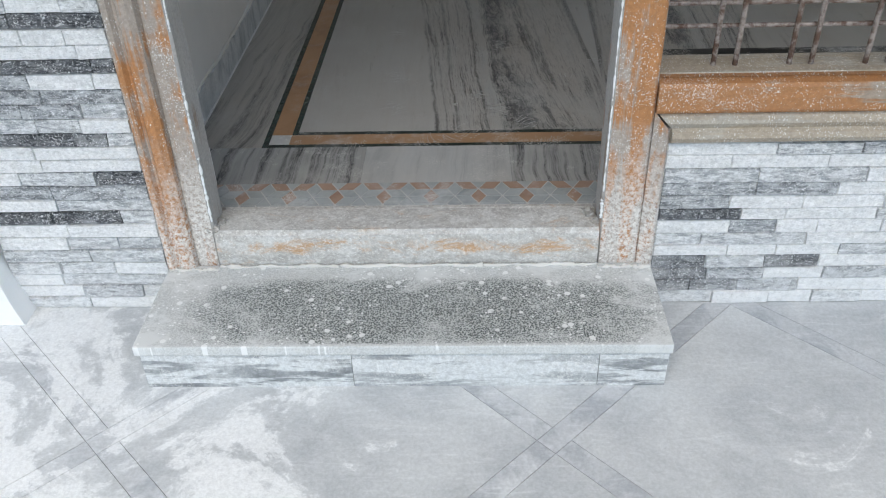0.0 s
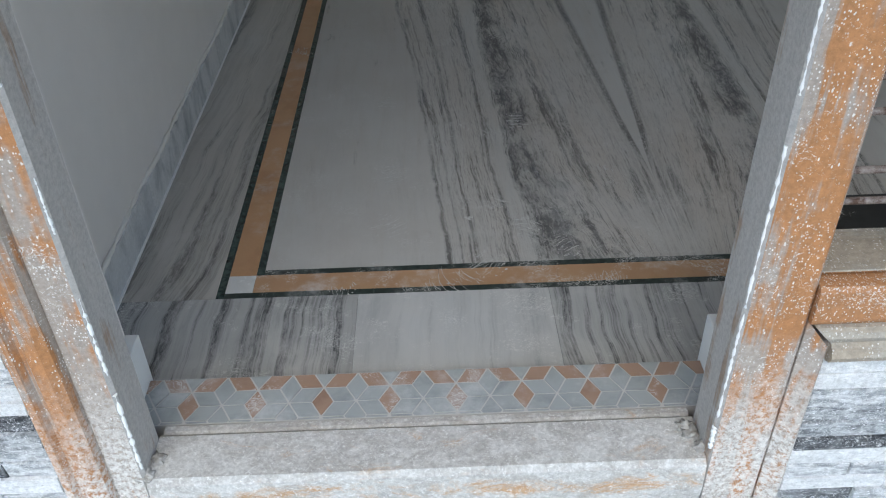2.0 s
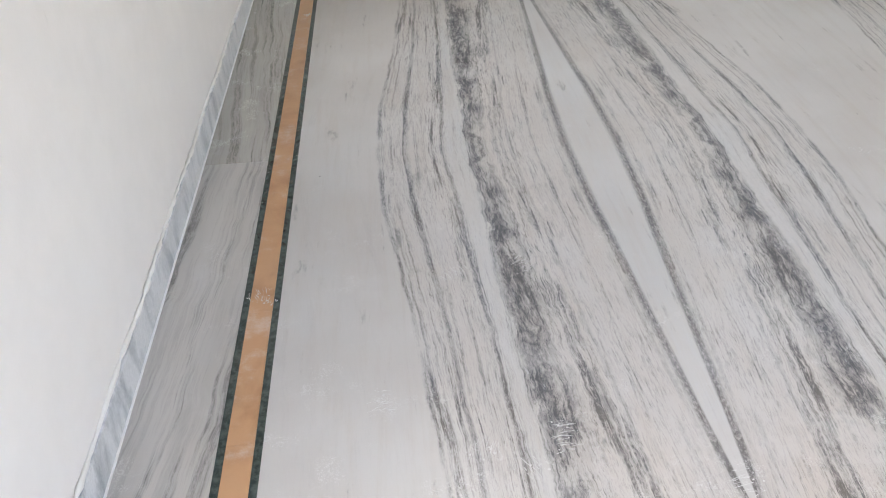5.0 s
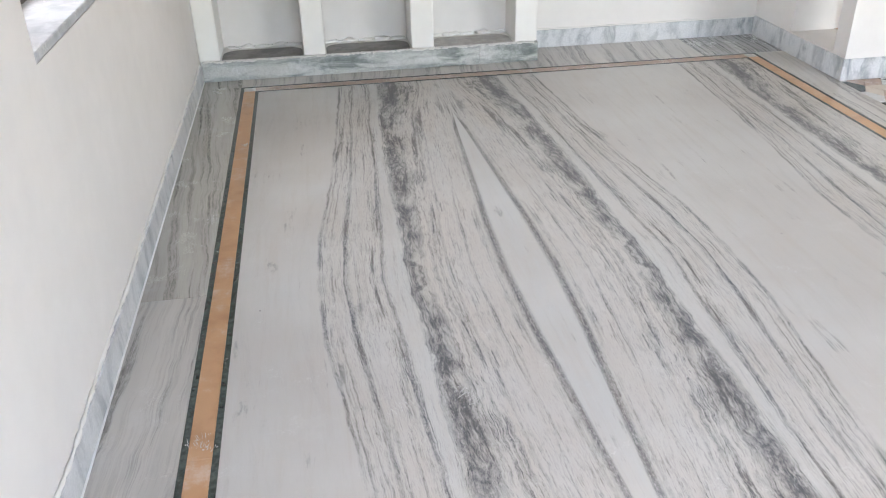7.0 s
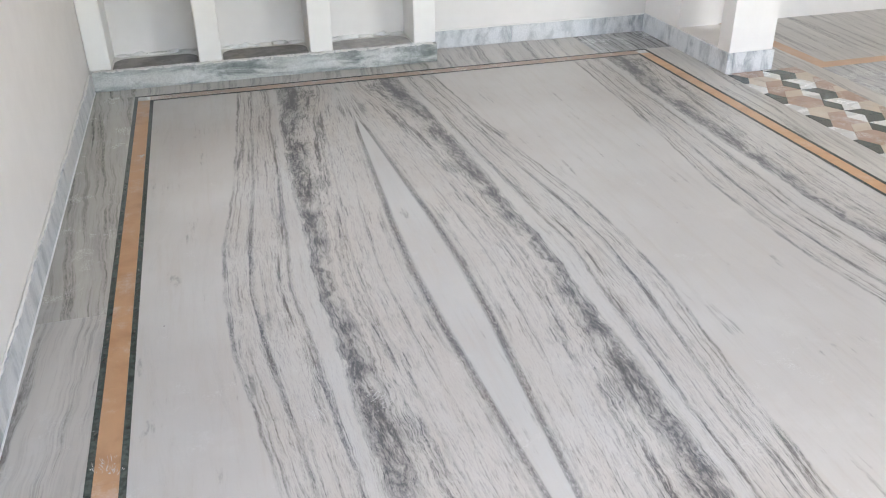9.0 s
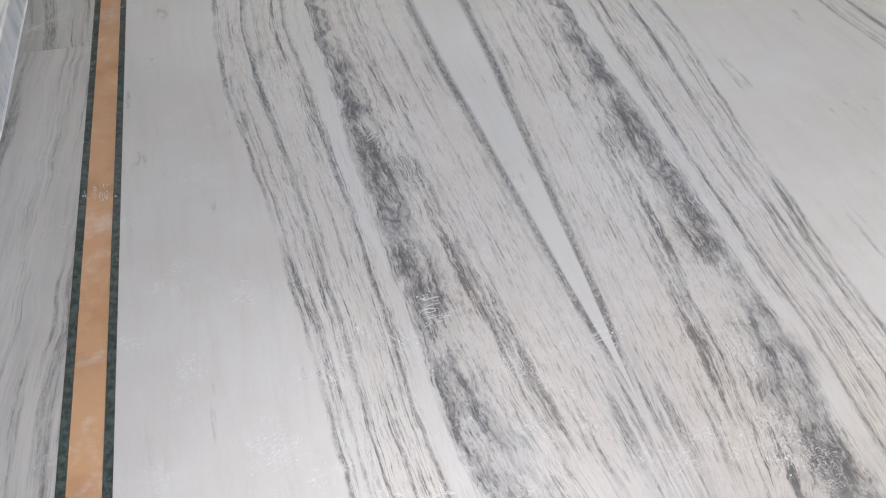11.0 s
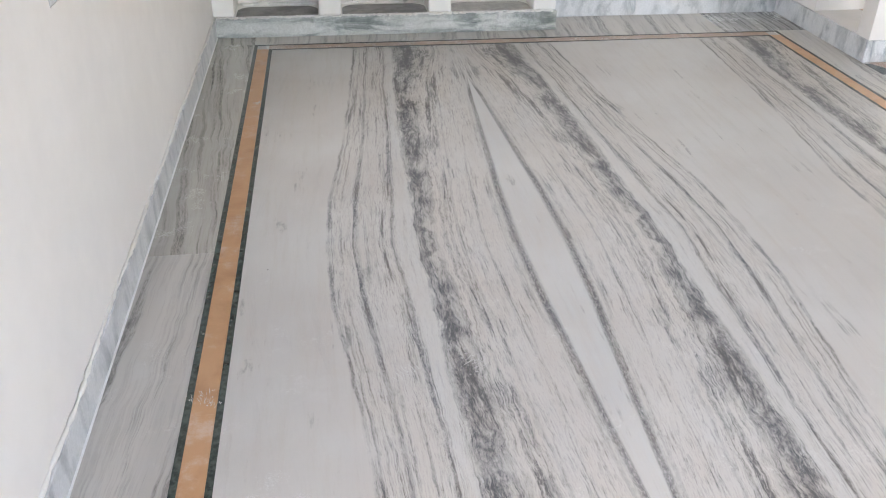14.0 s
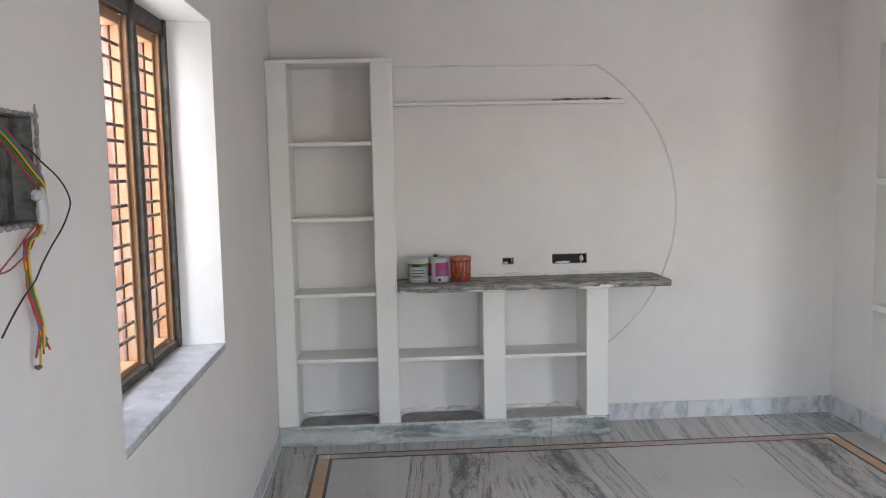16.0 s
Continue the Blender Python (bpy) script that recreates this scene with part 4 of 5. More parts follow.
for a, b in bays:
    for k, (w, m) in enumerate(((0.0, M_WIN_WOOD), (0.014, M_WIN_RED), (0.03, M_WIN_RED))):
        x1 = -0.957 - k * 0.036
        x0 = x1 - 0.035
        part("frame_side", box(x0, x1, a + w * 0.5, a + 0.03 + w * 0.5, Z0 + 0.03, Z1 - 0.06, 0.003), m, side_win)
        part("frame_side", box(x0, x1, b - 0.03 - w * 0.5, b - w * 0.5, Z0 + 0.03, Z1 - 0.06, 0.003), m, side_win)
    part("frame_top", box(-1.065, -0.9575, a + 0.035, b - 0.035, Z1 - 0.1, Z1 - 0.004, 0.002), M_WIN_WOOD, side_win)
    part("frame_bottom", box(-1.065, -0.957, a + 0.035, b - 0.035, Z0 + 0.004, Z0 + 0.05, 0.003), M_WIN_WOOD, side_win)
    for y0, y1 in ((a - 0.005, a + 0.014), (b - 0.014, b + 0.012 if b > 3.7 else b + 0.005)):
        part("frame_lip", box(-0.9569, -0.938, y0, y1, Z0 + 0.031, Z1 - 0.061, 0.002), M_WIN_WOOD, side_win)
    leaf = part("shutter", box(-1.19, -1.075, b - 0.028, b - 0.006, Z0 + 0.02, Z1 - 0.09, 0.004), M_WIN_RED, side_win, "open brown wooden shutter with rubbed paint")
    for x0, x1, z0, z1 in ((-1.19, -1.17, Z0 + 0.021, Z1 - 0.091), (-1.168, -1.076, Z0 + 0.021, Z0 + 0.1), (-1.168, -1.076, Z0 + 0.62, Z0 + 0.69), (-1.168, -1.076, Z1 - 0.2, Z1 - 0.092)):
        part("stile", box(x0, x1, b - 0.036, b - 0.0285, z0, z1, 0.002), M_WIN_WOOD, leaf)
    z = Z0 + 0.14
    while z < Z1 - 0.12:
        for d in (0.0, 0.055):
            part("bar", rod((-0.968, a + 0.006, z + d), (-0.968, b - 0.006, z + d), 0.0065), M_IRON, side_win)
        z += 0.142
    for d in (0.11, 0.16):
        part("bar", rod((-0.978, a + d + 0.05, Z0 + 0.05), (-0.978, a + d + 0.05, Z1 - 0.1), 0.0075), M_IRON, side_win)

# ---------------- floor pieces ----------------
TOP = 0.0


def slab(x0, x1, y0, y1, material, parent=floor, z=TOP, name="slab", gap=0.0003, label=""):
    return part(name, box(x0 + gap, x1 - gap, y0 + gap, y1 - gap, z - 0.02, z), material, parent, label)


BX0, BX1, BY0, BY1 = -0.396, 2.633, 0.68, 5.035
xs = (BX0, SEAM_X, SEAM_X + SLAB_W, BX1)
ys = (BY0, SEAM_Y, BY1)
for i in range(3):
    for j in range(2):
        slab(xs[i], xs[i + 1], ys[j], ys[j + 1], M_HALL, name="marble_slab", gap=0.00005)
rng = random.Random(4)


def border_run(along, lo, hi, at, width, material, name, lengths):
    p = lo
    while p < hi - 0.01:
        q = min(hi, p + rng.uniform(*lengths))
        if hi - q < 0.06:
            q = hi
        if along == "y":
            slab(at, at + width, p, q, material, name=name)
        else:
            slab(p, q, at, at + width, material, name=name)
        p = q


G, P = 0.0195, 0.066
X0, X1, Y_0, Y_1 = BX0 - G - P - G, BX1 + G + P + G, BY0 - G - P - G, BY1 + G + P + G
border_run("y", BY0 - G, BY1 + G, BX0 - G, G, M_GREEN, "green_strip", (0.4, 0.7))
border_run("y", BY0 - G, BY1 + G, BX1, G, M_GREEN, "green_strip", (0.4, 0.7))
border_run("x", BX0, BX1, BY0 - G, G, M_GREEN_FRONT, "green_strip", (0.35, 0.6))
border_run("x", BX0, BX1, BY1, G, M_GREEN, "green_strip", (0.35, 0.6))
border_run("y", BY0 - G, BY1 + G, BX0 - G - P, P, M_PEACH, "peach_strip", (0.3, 0.5))
border_run("y", BY0 - G, BY1 + G, BX1 + G, P, M_PEACH, "peach_strip", (0.3, 0.5))
border_run("x", BX0 - G, BX1 + G, BY0 - G - P, P, M_PEACH_FRONT, "peach_strip", (0.25, 0.45))
border_run("x", BX0 - G, BX1 + G, BY1 + G, P, M_PEACH_PALE, "peach_strip", (0.25, 0.45))
for x in (BX0 - G - P, BX1 + G):
    for y in (BY0 - G - P, BY1 + G):
        slab(x, x + P, y, y + P, M_WHITE_TILE, name="corner_tile")
border_run("y", Y_0, Y_1, X0, G, M_GREEN, "green_strip", (0.4, 0.7))
border_run("y", Y_0, Y_1, X1 - G, G, M_GREEN, "green_strip", (0.4, 0.7))
border_run("x", X0 + G, X1 - G, Y_0, G, M_GREEN_FRONT, "green_strip", (0.3, 0.5))
border_run("x", X0 + G, X1 - G, Y_1 - G, G, M_GREEN, "green_strip", (0.3, 0.5))
for a, b in ((Y_0, 2.775), (2.775, Y_1)):
    slab(WALL_X, X0, a, b, M_STRIP if a < 2 else M_STRIP_OLIVE, name="marble_slab")
for a, b in ((WALL_X, -0.16), (-0.16, 0.295), (0.295, 1.3), (1.3, X1)):
    slab(a, b, 0.2585, Y_0, M_STRIP_DARK if a < -0.2 or 0.2 < a < 1 else M_STRIP_PALE if a < 0 else M_STRIP, name="marble_slab")
for a, b in ((WALL_X, X0), (X0, -0.075), (-0.075, 0.97), (0.97, 1.42), (1.42, 2.4), (2.4, 2.943)):
    slab(a, b, Y_1, BACK_Y, M_STRIP_OLIVE if a == WALL_X else M_STRIP_DARK if a == 2.4 else M_STRIP, name="marble_slab")
for a, b in ((0.27, 1.5), (1.5, 2.9), (2.9, 4.3), (4.3, Y_1)):
    slab(X1, 2.934, a, b, M_STRIP, name="marble_slab")


def clip(poly, axis, value, keep_less):
    out = []
    for i, p in enumerate(poly):
        q = poly[(i + 1) % len(poly)]
        a = (p[axis] <= value) == keep_less
        b = (q[axis] <= value) == keep_less
        if a:
            out.append(p)
        if a != b:
            t = (value - p[axis]) / (q[axis] - p[axis])
            out.append((p[0] + t * (q[0] - p[0]), p[1] + t * (q[1] - p[1])))
    return out


def mosaic(x0, x1, y0, y1, ox, oy, L, z, paint, parent, gap=0.0011):
    """Star mosaic of sixty-degree rhombs on a triangular grid."""
    a = L / math.sqrt(3)
    dirs = [(math.sin(radians(k)), math.cos(radians(k))) for k in (0, 60, 120)]
    cols = int((x1 - x0) / (L * 0.866)) + 4
    rows_n = int((y1 - y0) / L) + 4
    i0 = int((x0 - ox) / (L * 0.866)) - 2
    j0 = int((y0 - oy) / L) - 2
    for i in range(i0, i0 + cols):
        for j in range(j0, j0 + rows_n):
            cx = ox + i * L * 0.8660254
            cy = oy + (j + 0.5 * (i % 2)) * L
            for k, (dx, dy) in enumerate(dirs):
                mx, my = cx + dx * L / 2, cy + dy * L / 2
                px, py = dy, -dx
                lo, sh = L / 2 - gap * 2, a / 2 - gap
                poly = [(mx - dx * lo, my - dy * lo), (mx + px * sh, my + py * sh), (mx + dx * lo, my + dy * lo), (mx - px * sh, my - py * sh)]
                for axis, value, less in ((0, x0, False), (0, x1, True), (1, y0, False), (1, y1, True)):
                    poly = clip(poly, axis, value, less) if poly else poly
                if len(poly) >= 3:
                    area = abs(sum(p[0] * q[1] - q[0] * p[1] for p, q in zip(poly, poly[1:] + poly[:1]))) / 2
                    if area > 2e-5:
                        b = prism(poly, z - 0.008, z)
                        bmesh.ops.recalc_face_normals(b, faces=b.faces)
                        part("mosaic_tile", b, paint(i, j, k), parent)


sill_stone = structure("door_sill", box(-0.59, 0.59, 0.1365, 0.258, -0.021, 0.0535), M_GROUT, "raised door sill inlaid with a rhomb mosaic", "door sill")
mosaic(-0.562, 0.562, 0.138, 0.257, 0.06 - 0.06625 * 8, 0.2195, 0.0765, 0.055, lambda i, j, k: M_PEACH_PALE if (i % 2 == 0 and ((k == 1 and j == 0) or (k == 0 and j == -1))) or (i % 2 == 1 and k == 2 and j == 0) else M_GREY_TILE, sill_stone, 0.0017)

# ---------------- next room's floor ----------------
mosaic(2.937, 3.42, 2.62, 4.49, 3.18, 3.55, 0.185, 0.0, lambda i, j, k: (M_GREEN if (k + j) % 2 else M_WHITE_TILE) if i % 2 == 0 else (M_PEACH_PALE if (k + j) % 3 else M_TAN_TILE), floor)
slab(3.42, 3.56, 0.27, BACK_Y, M_STRIP, name="marble_slab")
slab(3.24, 3.42, 4.49, BACK_Y, M_STRIP, name="marble_slab")
slab(3.56, 7.2, 0.27, 4.43, M_STRIP_DARK, name="marble_slab")
slab(3.66, 7.2, 4.53, BACK_Y, M_STRIP, name="marble_slab")
slab(3.56, 3.66, 4.53, BACK_Y, M_PEACH, name="peach_strip")
slab(3.56, 7.2, 4.43, 4.53, M_PEACH, name="peach_strip")

# ---------------- skirtings ----------------
skirt = tagged(empty("baseboard", -0.7, 3, 0, "blue-grey marble skirting with a rough plaster edge", "skirting"), kind="structure")
p = 0.27
for q in (0.95, 1.9, 2.8, 3.7, 4.6, UY - 0.0125):
    part("skirting_slab", box(WALL_X, WALL_X + 0.012, p + 0.0005, q - 0.0005, 0, 0.105, 0.002), M_SKIRT, skirt)
    p = q
p = 1.345
for q in (1.95, 2.55, 2.944):
    part("skirting_slab", box(p + 0.0005, q - 0.0005, BACK_Y - 0.014, BACK_Y, 0, 0.115, 0.002), M_SKIRT, skirt)
    p = q
for a, b in ((4.503, 4.95), (4.95, BACK_Y - 0.0145)):
    part("skirting_slab", box(DX0 - 0.014, DX0, a, b, 0, 0.125, 0.002), M_SKIRT, skirt)
part("skirting_slab", box(DX0 - 0.014, DX1 + 0.01, 4.491, 4.5025, 0, 0.125, 0.002), M_SKIRT, skirt)
for a, b in ((-0.59, -0.563), (0.563, 0.59)):
    part("skirting_slab", box(a, b, 0.137, 0.272, 0.0, 0.17, 0.002), M_REVEAL, skirt, "whitewashed skirting end")

# ---------------- porch floor pieces ----------------
R2 = math.sqrt(0.5)


def turned(u0, u1, v0, v1):
    """A rectangle in the diagonal grid, as corners on the porch floor."""
    return [((u - v) * R2, (u + v) * R2) for u, v in ((u0, v0), (u1, v0), (u1, v1), (u0, v1))]


PU, PV, PITCH, STRIP = -0.108, -0.607, 0.733, 0.055
for i in range(-6, 5):
    for j in range(-6, 6):
        u, v = PU + i * PITCH, PV + j * PITCH
        cells_ = (((u + STRIP / 2, u + PITCH - STRIP / 2, v + STRIP / 2, v + PITCH - STRIP / 2), M_PORCH, "porch_slab"),
                  ((u - STRIP / 2, u + STRIP / 2, v + STRIP / 2, v + PITCH - STRIP / 2), M_PORCH_STRIP, "strip_slab"),
                  ((u - STRIP / 2, u + PITCH - STRIP / 2, v - STRIP / 2, v + STRIP / 2), M_PORCH_STRIP, "strip_slab"))
        for (a, b, c, d), material, name in cells_:
            poly = turned(a + 0.0006, b - 0.0006, c + 0.0006, d - 0.0006)
            for axis, value, less in ((0, -2.4, False), (0, 2.4, True), (1, -2.9, False), (1, -0.012, True)):
                poly = clip(poly, axis, value, less) if poly else poly
            if len(poly) >= 3:
                bm = prism(poly, PORCH_Z - 0.02, PORCH_Z)
                bmesh.ops.recalc_face_normals(bm, faces=bm.faces)
                part(name, bm, material, porch)

# ---------------- stone cladding ----------------
clad = tagged(empty("stone_cladding", 0, 0.0, PORCH_Z, "split-face grey and white stone strip cladding dusted with lime", "stone cladding"), kind="structure")
rng = random.Random(11)
ROW = 0.0382


def stone_piece(x0, x1, z0, z1):
    bm = box(x0 + 0.0004, x1 - 0.0004, -0.012, 0.029, z0 + 0.0005, z1 - 0.0005)
    front = min(bm.faces, key=lambda f: f.calc_center_median().y)
    r = bmesh.ops.inset_region(bm, faces=[front], thickness=0.0025, depth=0)
    d = rng.uniform(0.002, 0.0085)
    for v in front.verts:
        v.co.y = -0.012 - d - rng.uniform(-0.0018, 0.0018)
        v.co.x += rng.uniform(-0.002, 0.002)
        v.co.z += rng.uniform(-0.0015, 0.0015)
    kind = rng.choices((0, 1, 2, 3), (0.3, 0.14, 0.42, 0.14))[0]
    part("stone", bm, M_STONES[kind], clad)


def courses(x0, x1, z0, z1):
    z = z0
    while z < z1 - 0.015:
        h = ROW * rng.uniform(0.9, 1.1)
        top = min(z + h, z1)
        x = x0
        while x < x1 - 0.005:
            w = rng.uniform(0.1, 0.27)
            e = x1 if x1 - x - w < 0.05 else x + w
            stone_piece(x, e, z, top)
            x = e
        z = top


courses(-1.075, -0.642, PORCH_Z, 0.9)
courses(0.644, 1.75, PORCH_Z, 0.318)

# ---------------- plaster edges along the skirting ----------------
bead = tagged(link("plaster_bead", tube([(WALL_X + 0.004 + 0.003 * math.sin(k * 1.7), 0.29 + k * 0.2, 0.108 + 0.003 * math.sin(k * 2.9)) for k in range(26)], 0.0055, 6, 8, 0.55, 3), M_UNIT), "rough cream plaster edge along the skirting top", "plaster edge", kind="structure")
tagged(link("grout_line", box(WALL_X + 0.012, WALL_X + 0.017, 0.3, UY - 0.013, 0.0, 0.004), M_REVEAL), "white grout line at the skirting foot", "grout", kind="structure")
pts = [(1.345 + (2.94 - 1.345) * k / 9, BACK_Y - 0.005, 0.119 + 0.002 * math.sin(k * 2.3)) for k in range(10)]
tagged(link("plaster_bead", tube(pts, 0.005, 6, 6, 0.5, 5), M_UNIT), "rough cream plaster edge along the back skirting", "plaster edge", kind="structure")

# ---------------- round plaster outline on the back wall ----------------
ACX, ACZ, AR = 0.782, 1.415, 1.083
ang0, ang1 = math.asin((2.345 - ACZ) / AR), math.asin((0.50 - ACZ) / AR)
arc = [(ACX + AR * math.cos(ang0 + (ang1 - ang0) * k / 24), BACK_Y - 0.001, ACZ + AR * math.sin(ang0 + (ang1 - ang0) * k / 24)) for k in range(25)]
tagged(link("plaster_arc", tube(arc, 0.007, 6, 4, 0.2, 7), M_RELIEF), "curved raised plaster line on the back wall", "plaster moulding", kind="structure")
tagged(link("plaster_line", tube([(0.03, BACK_Y - 0.001, 2.352), (0.7, BACK_Y - 0.001, 2.35), (arc[0][0], BACK_Y - 0.001, 2.345)], 0.004, 6, 10, 0.5, 9), M_RELIEF), "thin straight plaster line on the back wall", "plaster moulding", kind="structure")

# ---------------- plaster dabs on the ledge ----------------
for k, (x, z, w, h) in enumerate(((0.05, 0.963, 0.035, 0.008), (0.1, 0.96, 0.03, 0.006), (0.6, 0.958, 0.075, 0.007), (0.49, 0.961, 0.05, 0.006), (1.2, 0.96, 0.07, 0.009), (1.29, 0.968, 0.045, 0.011), (0.85, 0.959, 0.03, 0.005))):
    part("plaster_dab", lump(x, 5.192, z, w, 0.009, h, k, 0.5), M_UNIT, ledge, "pale dab of plaster")
for k in range(9):
    x = 0.5 + k * 0.14
    part("plaster_dab", lump(x, BACK_Y - 0.004, 1.0, 0.08, 0.014, 0.007 + 0.004 * (k % 3), 20 + k, 0.6), M_UNIT, ledge, "pale dab of plaster")


# ---------------- paint cans ----------------
def shell_patch(r, a0, a1, z0, z1, steps=14, thick=0.0012):
    bm = bmesh.new()
    cols = []
    for k in range(steps + 1):
        a = radians(a0 + (a1 - a0) * k / steps)
        cols.append([bm.verts.new((q * math.sin(a), -q * math.cos(a), z)) for q, z in ((r, z0), (r + thick, z0), (r + thick, z1), (r, z1))])
    for a, b in zip(cols, cols[1:]):
        for i in range(4):
            bm.faces.new((a[i], a[(i + 1) % 4], b[(i + 1) % 4], b[i]))
    bm.faces.new(cols[0])
    bm.faces.new(cols[-1][::-1])
    bmesh.ops.recalc_face_normals(bm, faces=bm.faces)
    return bm


def lathe(outline, sides=32):
    bm = bmesh.new()
    rings = [[bm.verts.new((r * math.cos(math.tau * k / sides), r * math.sin(math.tau * k / sides), z)) for k in range(sides)] for r, z in outline]
    for a, b in zip(rings, rings[1:]):
        for k in range(sides):
            bm.faces.new((a[k], a[(k + 1) % sides], b[(k + 1) % sides], b[k]))
    bm.faces.new(rings[0][::-1])
    bm.faces.new(rings[-1])
    for f in bm.faces:
        f.smooth = len(f.verts) == 4
    bmesh.ops.recalc_face_normals(bm, faces=bm.faces)
    return bm


def under(name, bm, material, thing, label=""):
    ob = link(name, bm, material, None, label)
    ob.parent = thing
    return ob


def paint_can(x, y, z, turn, label, base, lid, bits):
    can = new("paint_can")
    tagged(can, label, "paint can", "paint cans on the ledge")
    under("body", lathe([(0.056, 0.0), (0.062, 0.004), (0.063, 0.02), (0.0645, 0.1), (0.065, 0.132), (0.0665, 0.134), (0.0665, 0.14)]), base, can)
    under("lid", lathe([(0.0675, 0.138), (0.0685, 0.14), (0.0685, 0.152), (0.066, 0.156), (0.06, 0.153), (0.058, 0.15)]), lid, can)
    for name, a0, a1, z0, z1, m, lift in bits:
        under(name, shell_patch(0.0645 + lift, a0, a1, z0, z1), m, can)
    can.matrix_world = pose(x, y, z, 0, 0, turn)
    return can


C_WHITE = plain("white_plastic", (0.5, 0.5, 0.5), 0.4)
C_GREY = plain("grey_print", (0.3, 0.32, 0.34), 0.5)
C_DARK = plain("dark_print", (0.015, 0.017, 0.017), 0.7)
C_GREEN = plain("green_print", (0.07, 0.15, 0.02), 0.5)
C_PINK = plain("magenta_print", (0.36, 0.035, 0.17), 0.5)
C_ORANGE = speckled("orange_drips", (0.36, 0.05, 0.012), (0.15, 0.022, 0.01), 30, 0.4)
C_VIOLET = plain("violet_print", (0.2, 0.12, 0.25), 0.5)
C_PALE = speckled("pink_plastic", (0.36, 0.085, 0.035), (0.45, 0.2, 0.14), 25, 0.4)
bars = [("print_bar", -38, 30 - 7 * (k % 3), 0.088 - k * 0.009, 0.092 - k * 0.009, C_DARK if k % 2 else C_WHITE, 0.0016) for k in range(6)]
paint_can(0.152, 5.40, 0.996, 4, "white plastic paint can with a green label", C_WHITE, C_WHITE, [("label", -95, 75, 0.04, 0.122, C_GREEN, 0.0), ("label_panel", -62, 52, 0.03, 0.104, C_GREY, 0.0008), ("print_bar", -40, 5, 0.105, 0.118, C_DARK, 0.0008), ("print_bar", -35, 35, 0.014, 0.02, C_GREY, 0.0)] + bars)
paint_can(0.284, 5.405, 0.996, -3, "white plastic paint can with a magenta label", C_WHITE, C_WHITE, [("label", -22, 62, 0.04, 0.125, C_PINK, 0.0), ("label", -75, -48, 0.045, 0.12, C_PINK, 0.0), ("print_bar", -98, -76, 0.03, 0.12, C_DARK, 0.0), ("label_panel", 2, 40, 0.045, 0.08, C_VIOLET, 0.0008), ("print_bar", -8, 8, 0.012, 0.026, C_DARK, 0.0)])
paint_can(0.418, 5.40, 0.996, 8, "orange-red paint can streaked with pale paint drips", C_ORANGE, C_PALE, [("paint_drip", -60 + 22 * k, -52 + 22 * k, 0.05 + 0.016 * ((k * 7) % 4), 0.125, C_PALE, 0.0) for k in range(6)] + [("paint_rim", -120, 120, 0.126, 0.138, C_ORANGE, 0.0012), ("print_bar", -36, -16, 0.012, 0.024, C_DARK, 0.0)])
cap = tagged(link("bottle_cap", lathe([(0.014, 0.0), (0.015, 0.003), (0.015, 0.016), (0.013, 0.018)], 16), plain("green_cap", (0.02, 0.09, 0.06), 0.4)), "dark green bottle cap lying on a paint can", "bottle cap")
cap.location = (0.262, 5.40, 1.1522)

# ---------------- switch box and wires ----------------
liner = tagged(new("switch_box"), "empty grey metal switch box set in broken plaster", "switch box")
part("back_plate", box(-0.7995, -0.794, BOX[0] + 0.001, BOX[1] - 0.001, BOX[2] + 0.001, BOX[3] - 0.001), M_STEEL, liner)
part("side_plate", box(-0.794, -0.75, BOX[1] - 0.005, BOX[1] - 0.001, BOX[2] + 0.002, BOX[3] - 0.002), M_STEEL, liner)
part("side_plate", box(-0.794, -0.75, BOX[0] + 0.001, BOX[0] + 0.005, BOX[2] + 0.002, BOX[3] - 0.002), M_STEEL, liner)
part("side_plate", box(-0.794, -0.75, BOX[0] + 0.006, BOX[1] - 0.006, BOX[2] + 0.001, BOX[2] + 0.005), M_STEEL, liner)
part("side_plate", box(-0.794, -0.75, BOX[0] + 0.006, BOX[1] - 0.006, BOX[3] - 0.005, BOX[3] - 0.001), M_STEEL, liner)
part("rib", box(-0.7938, -0.786, 1.852, 1.858, BOX[2] + 0.006, BOX[3] - 0.006), M_STEEL, liner)
part("slot", box(-0.7938, -0.7925, 1.79, 1.795, 1.70, 1.712), C_DARK, liner)
for k in range(9):
    t = k / 8
    part("plaster_crumb", lump(WALL_X + 0.001, BOX[1] - 0.002 + 0.004 * (k % 2), BOX[2] + t * (BOX[3] - BOX[2]), 0.004, 0.005, 0.012 + 0.004 * (k % 3), 40 + k, 0.75), M_CEMENT, liner)
    part("plaster_crumb", lump(WALL_X + 0.001, BOX[0] + t * (BOX[1] - BOX[0]), BOX[3] + 0.001, 0.004, 0.014 + 0.004 * (k % 2), 0.004, 60 + k, 0.75), M_CEMENT, liner)
    part("plaster_crumb", lump(WALL_X + 0.001, BOX[0] + t * (BOX[1] - BOX[0]), BOX[2] - 0.002, 0.004, 0.014 + 0.005 * (k % 2), 0.005, 80 + k, 0.75), M_CEMENT, liner)

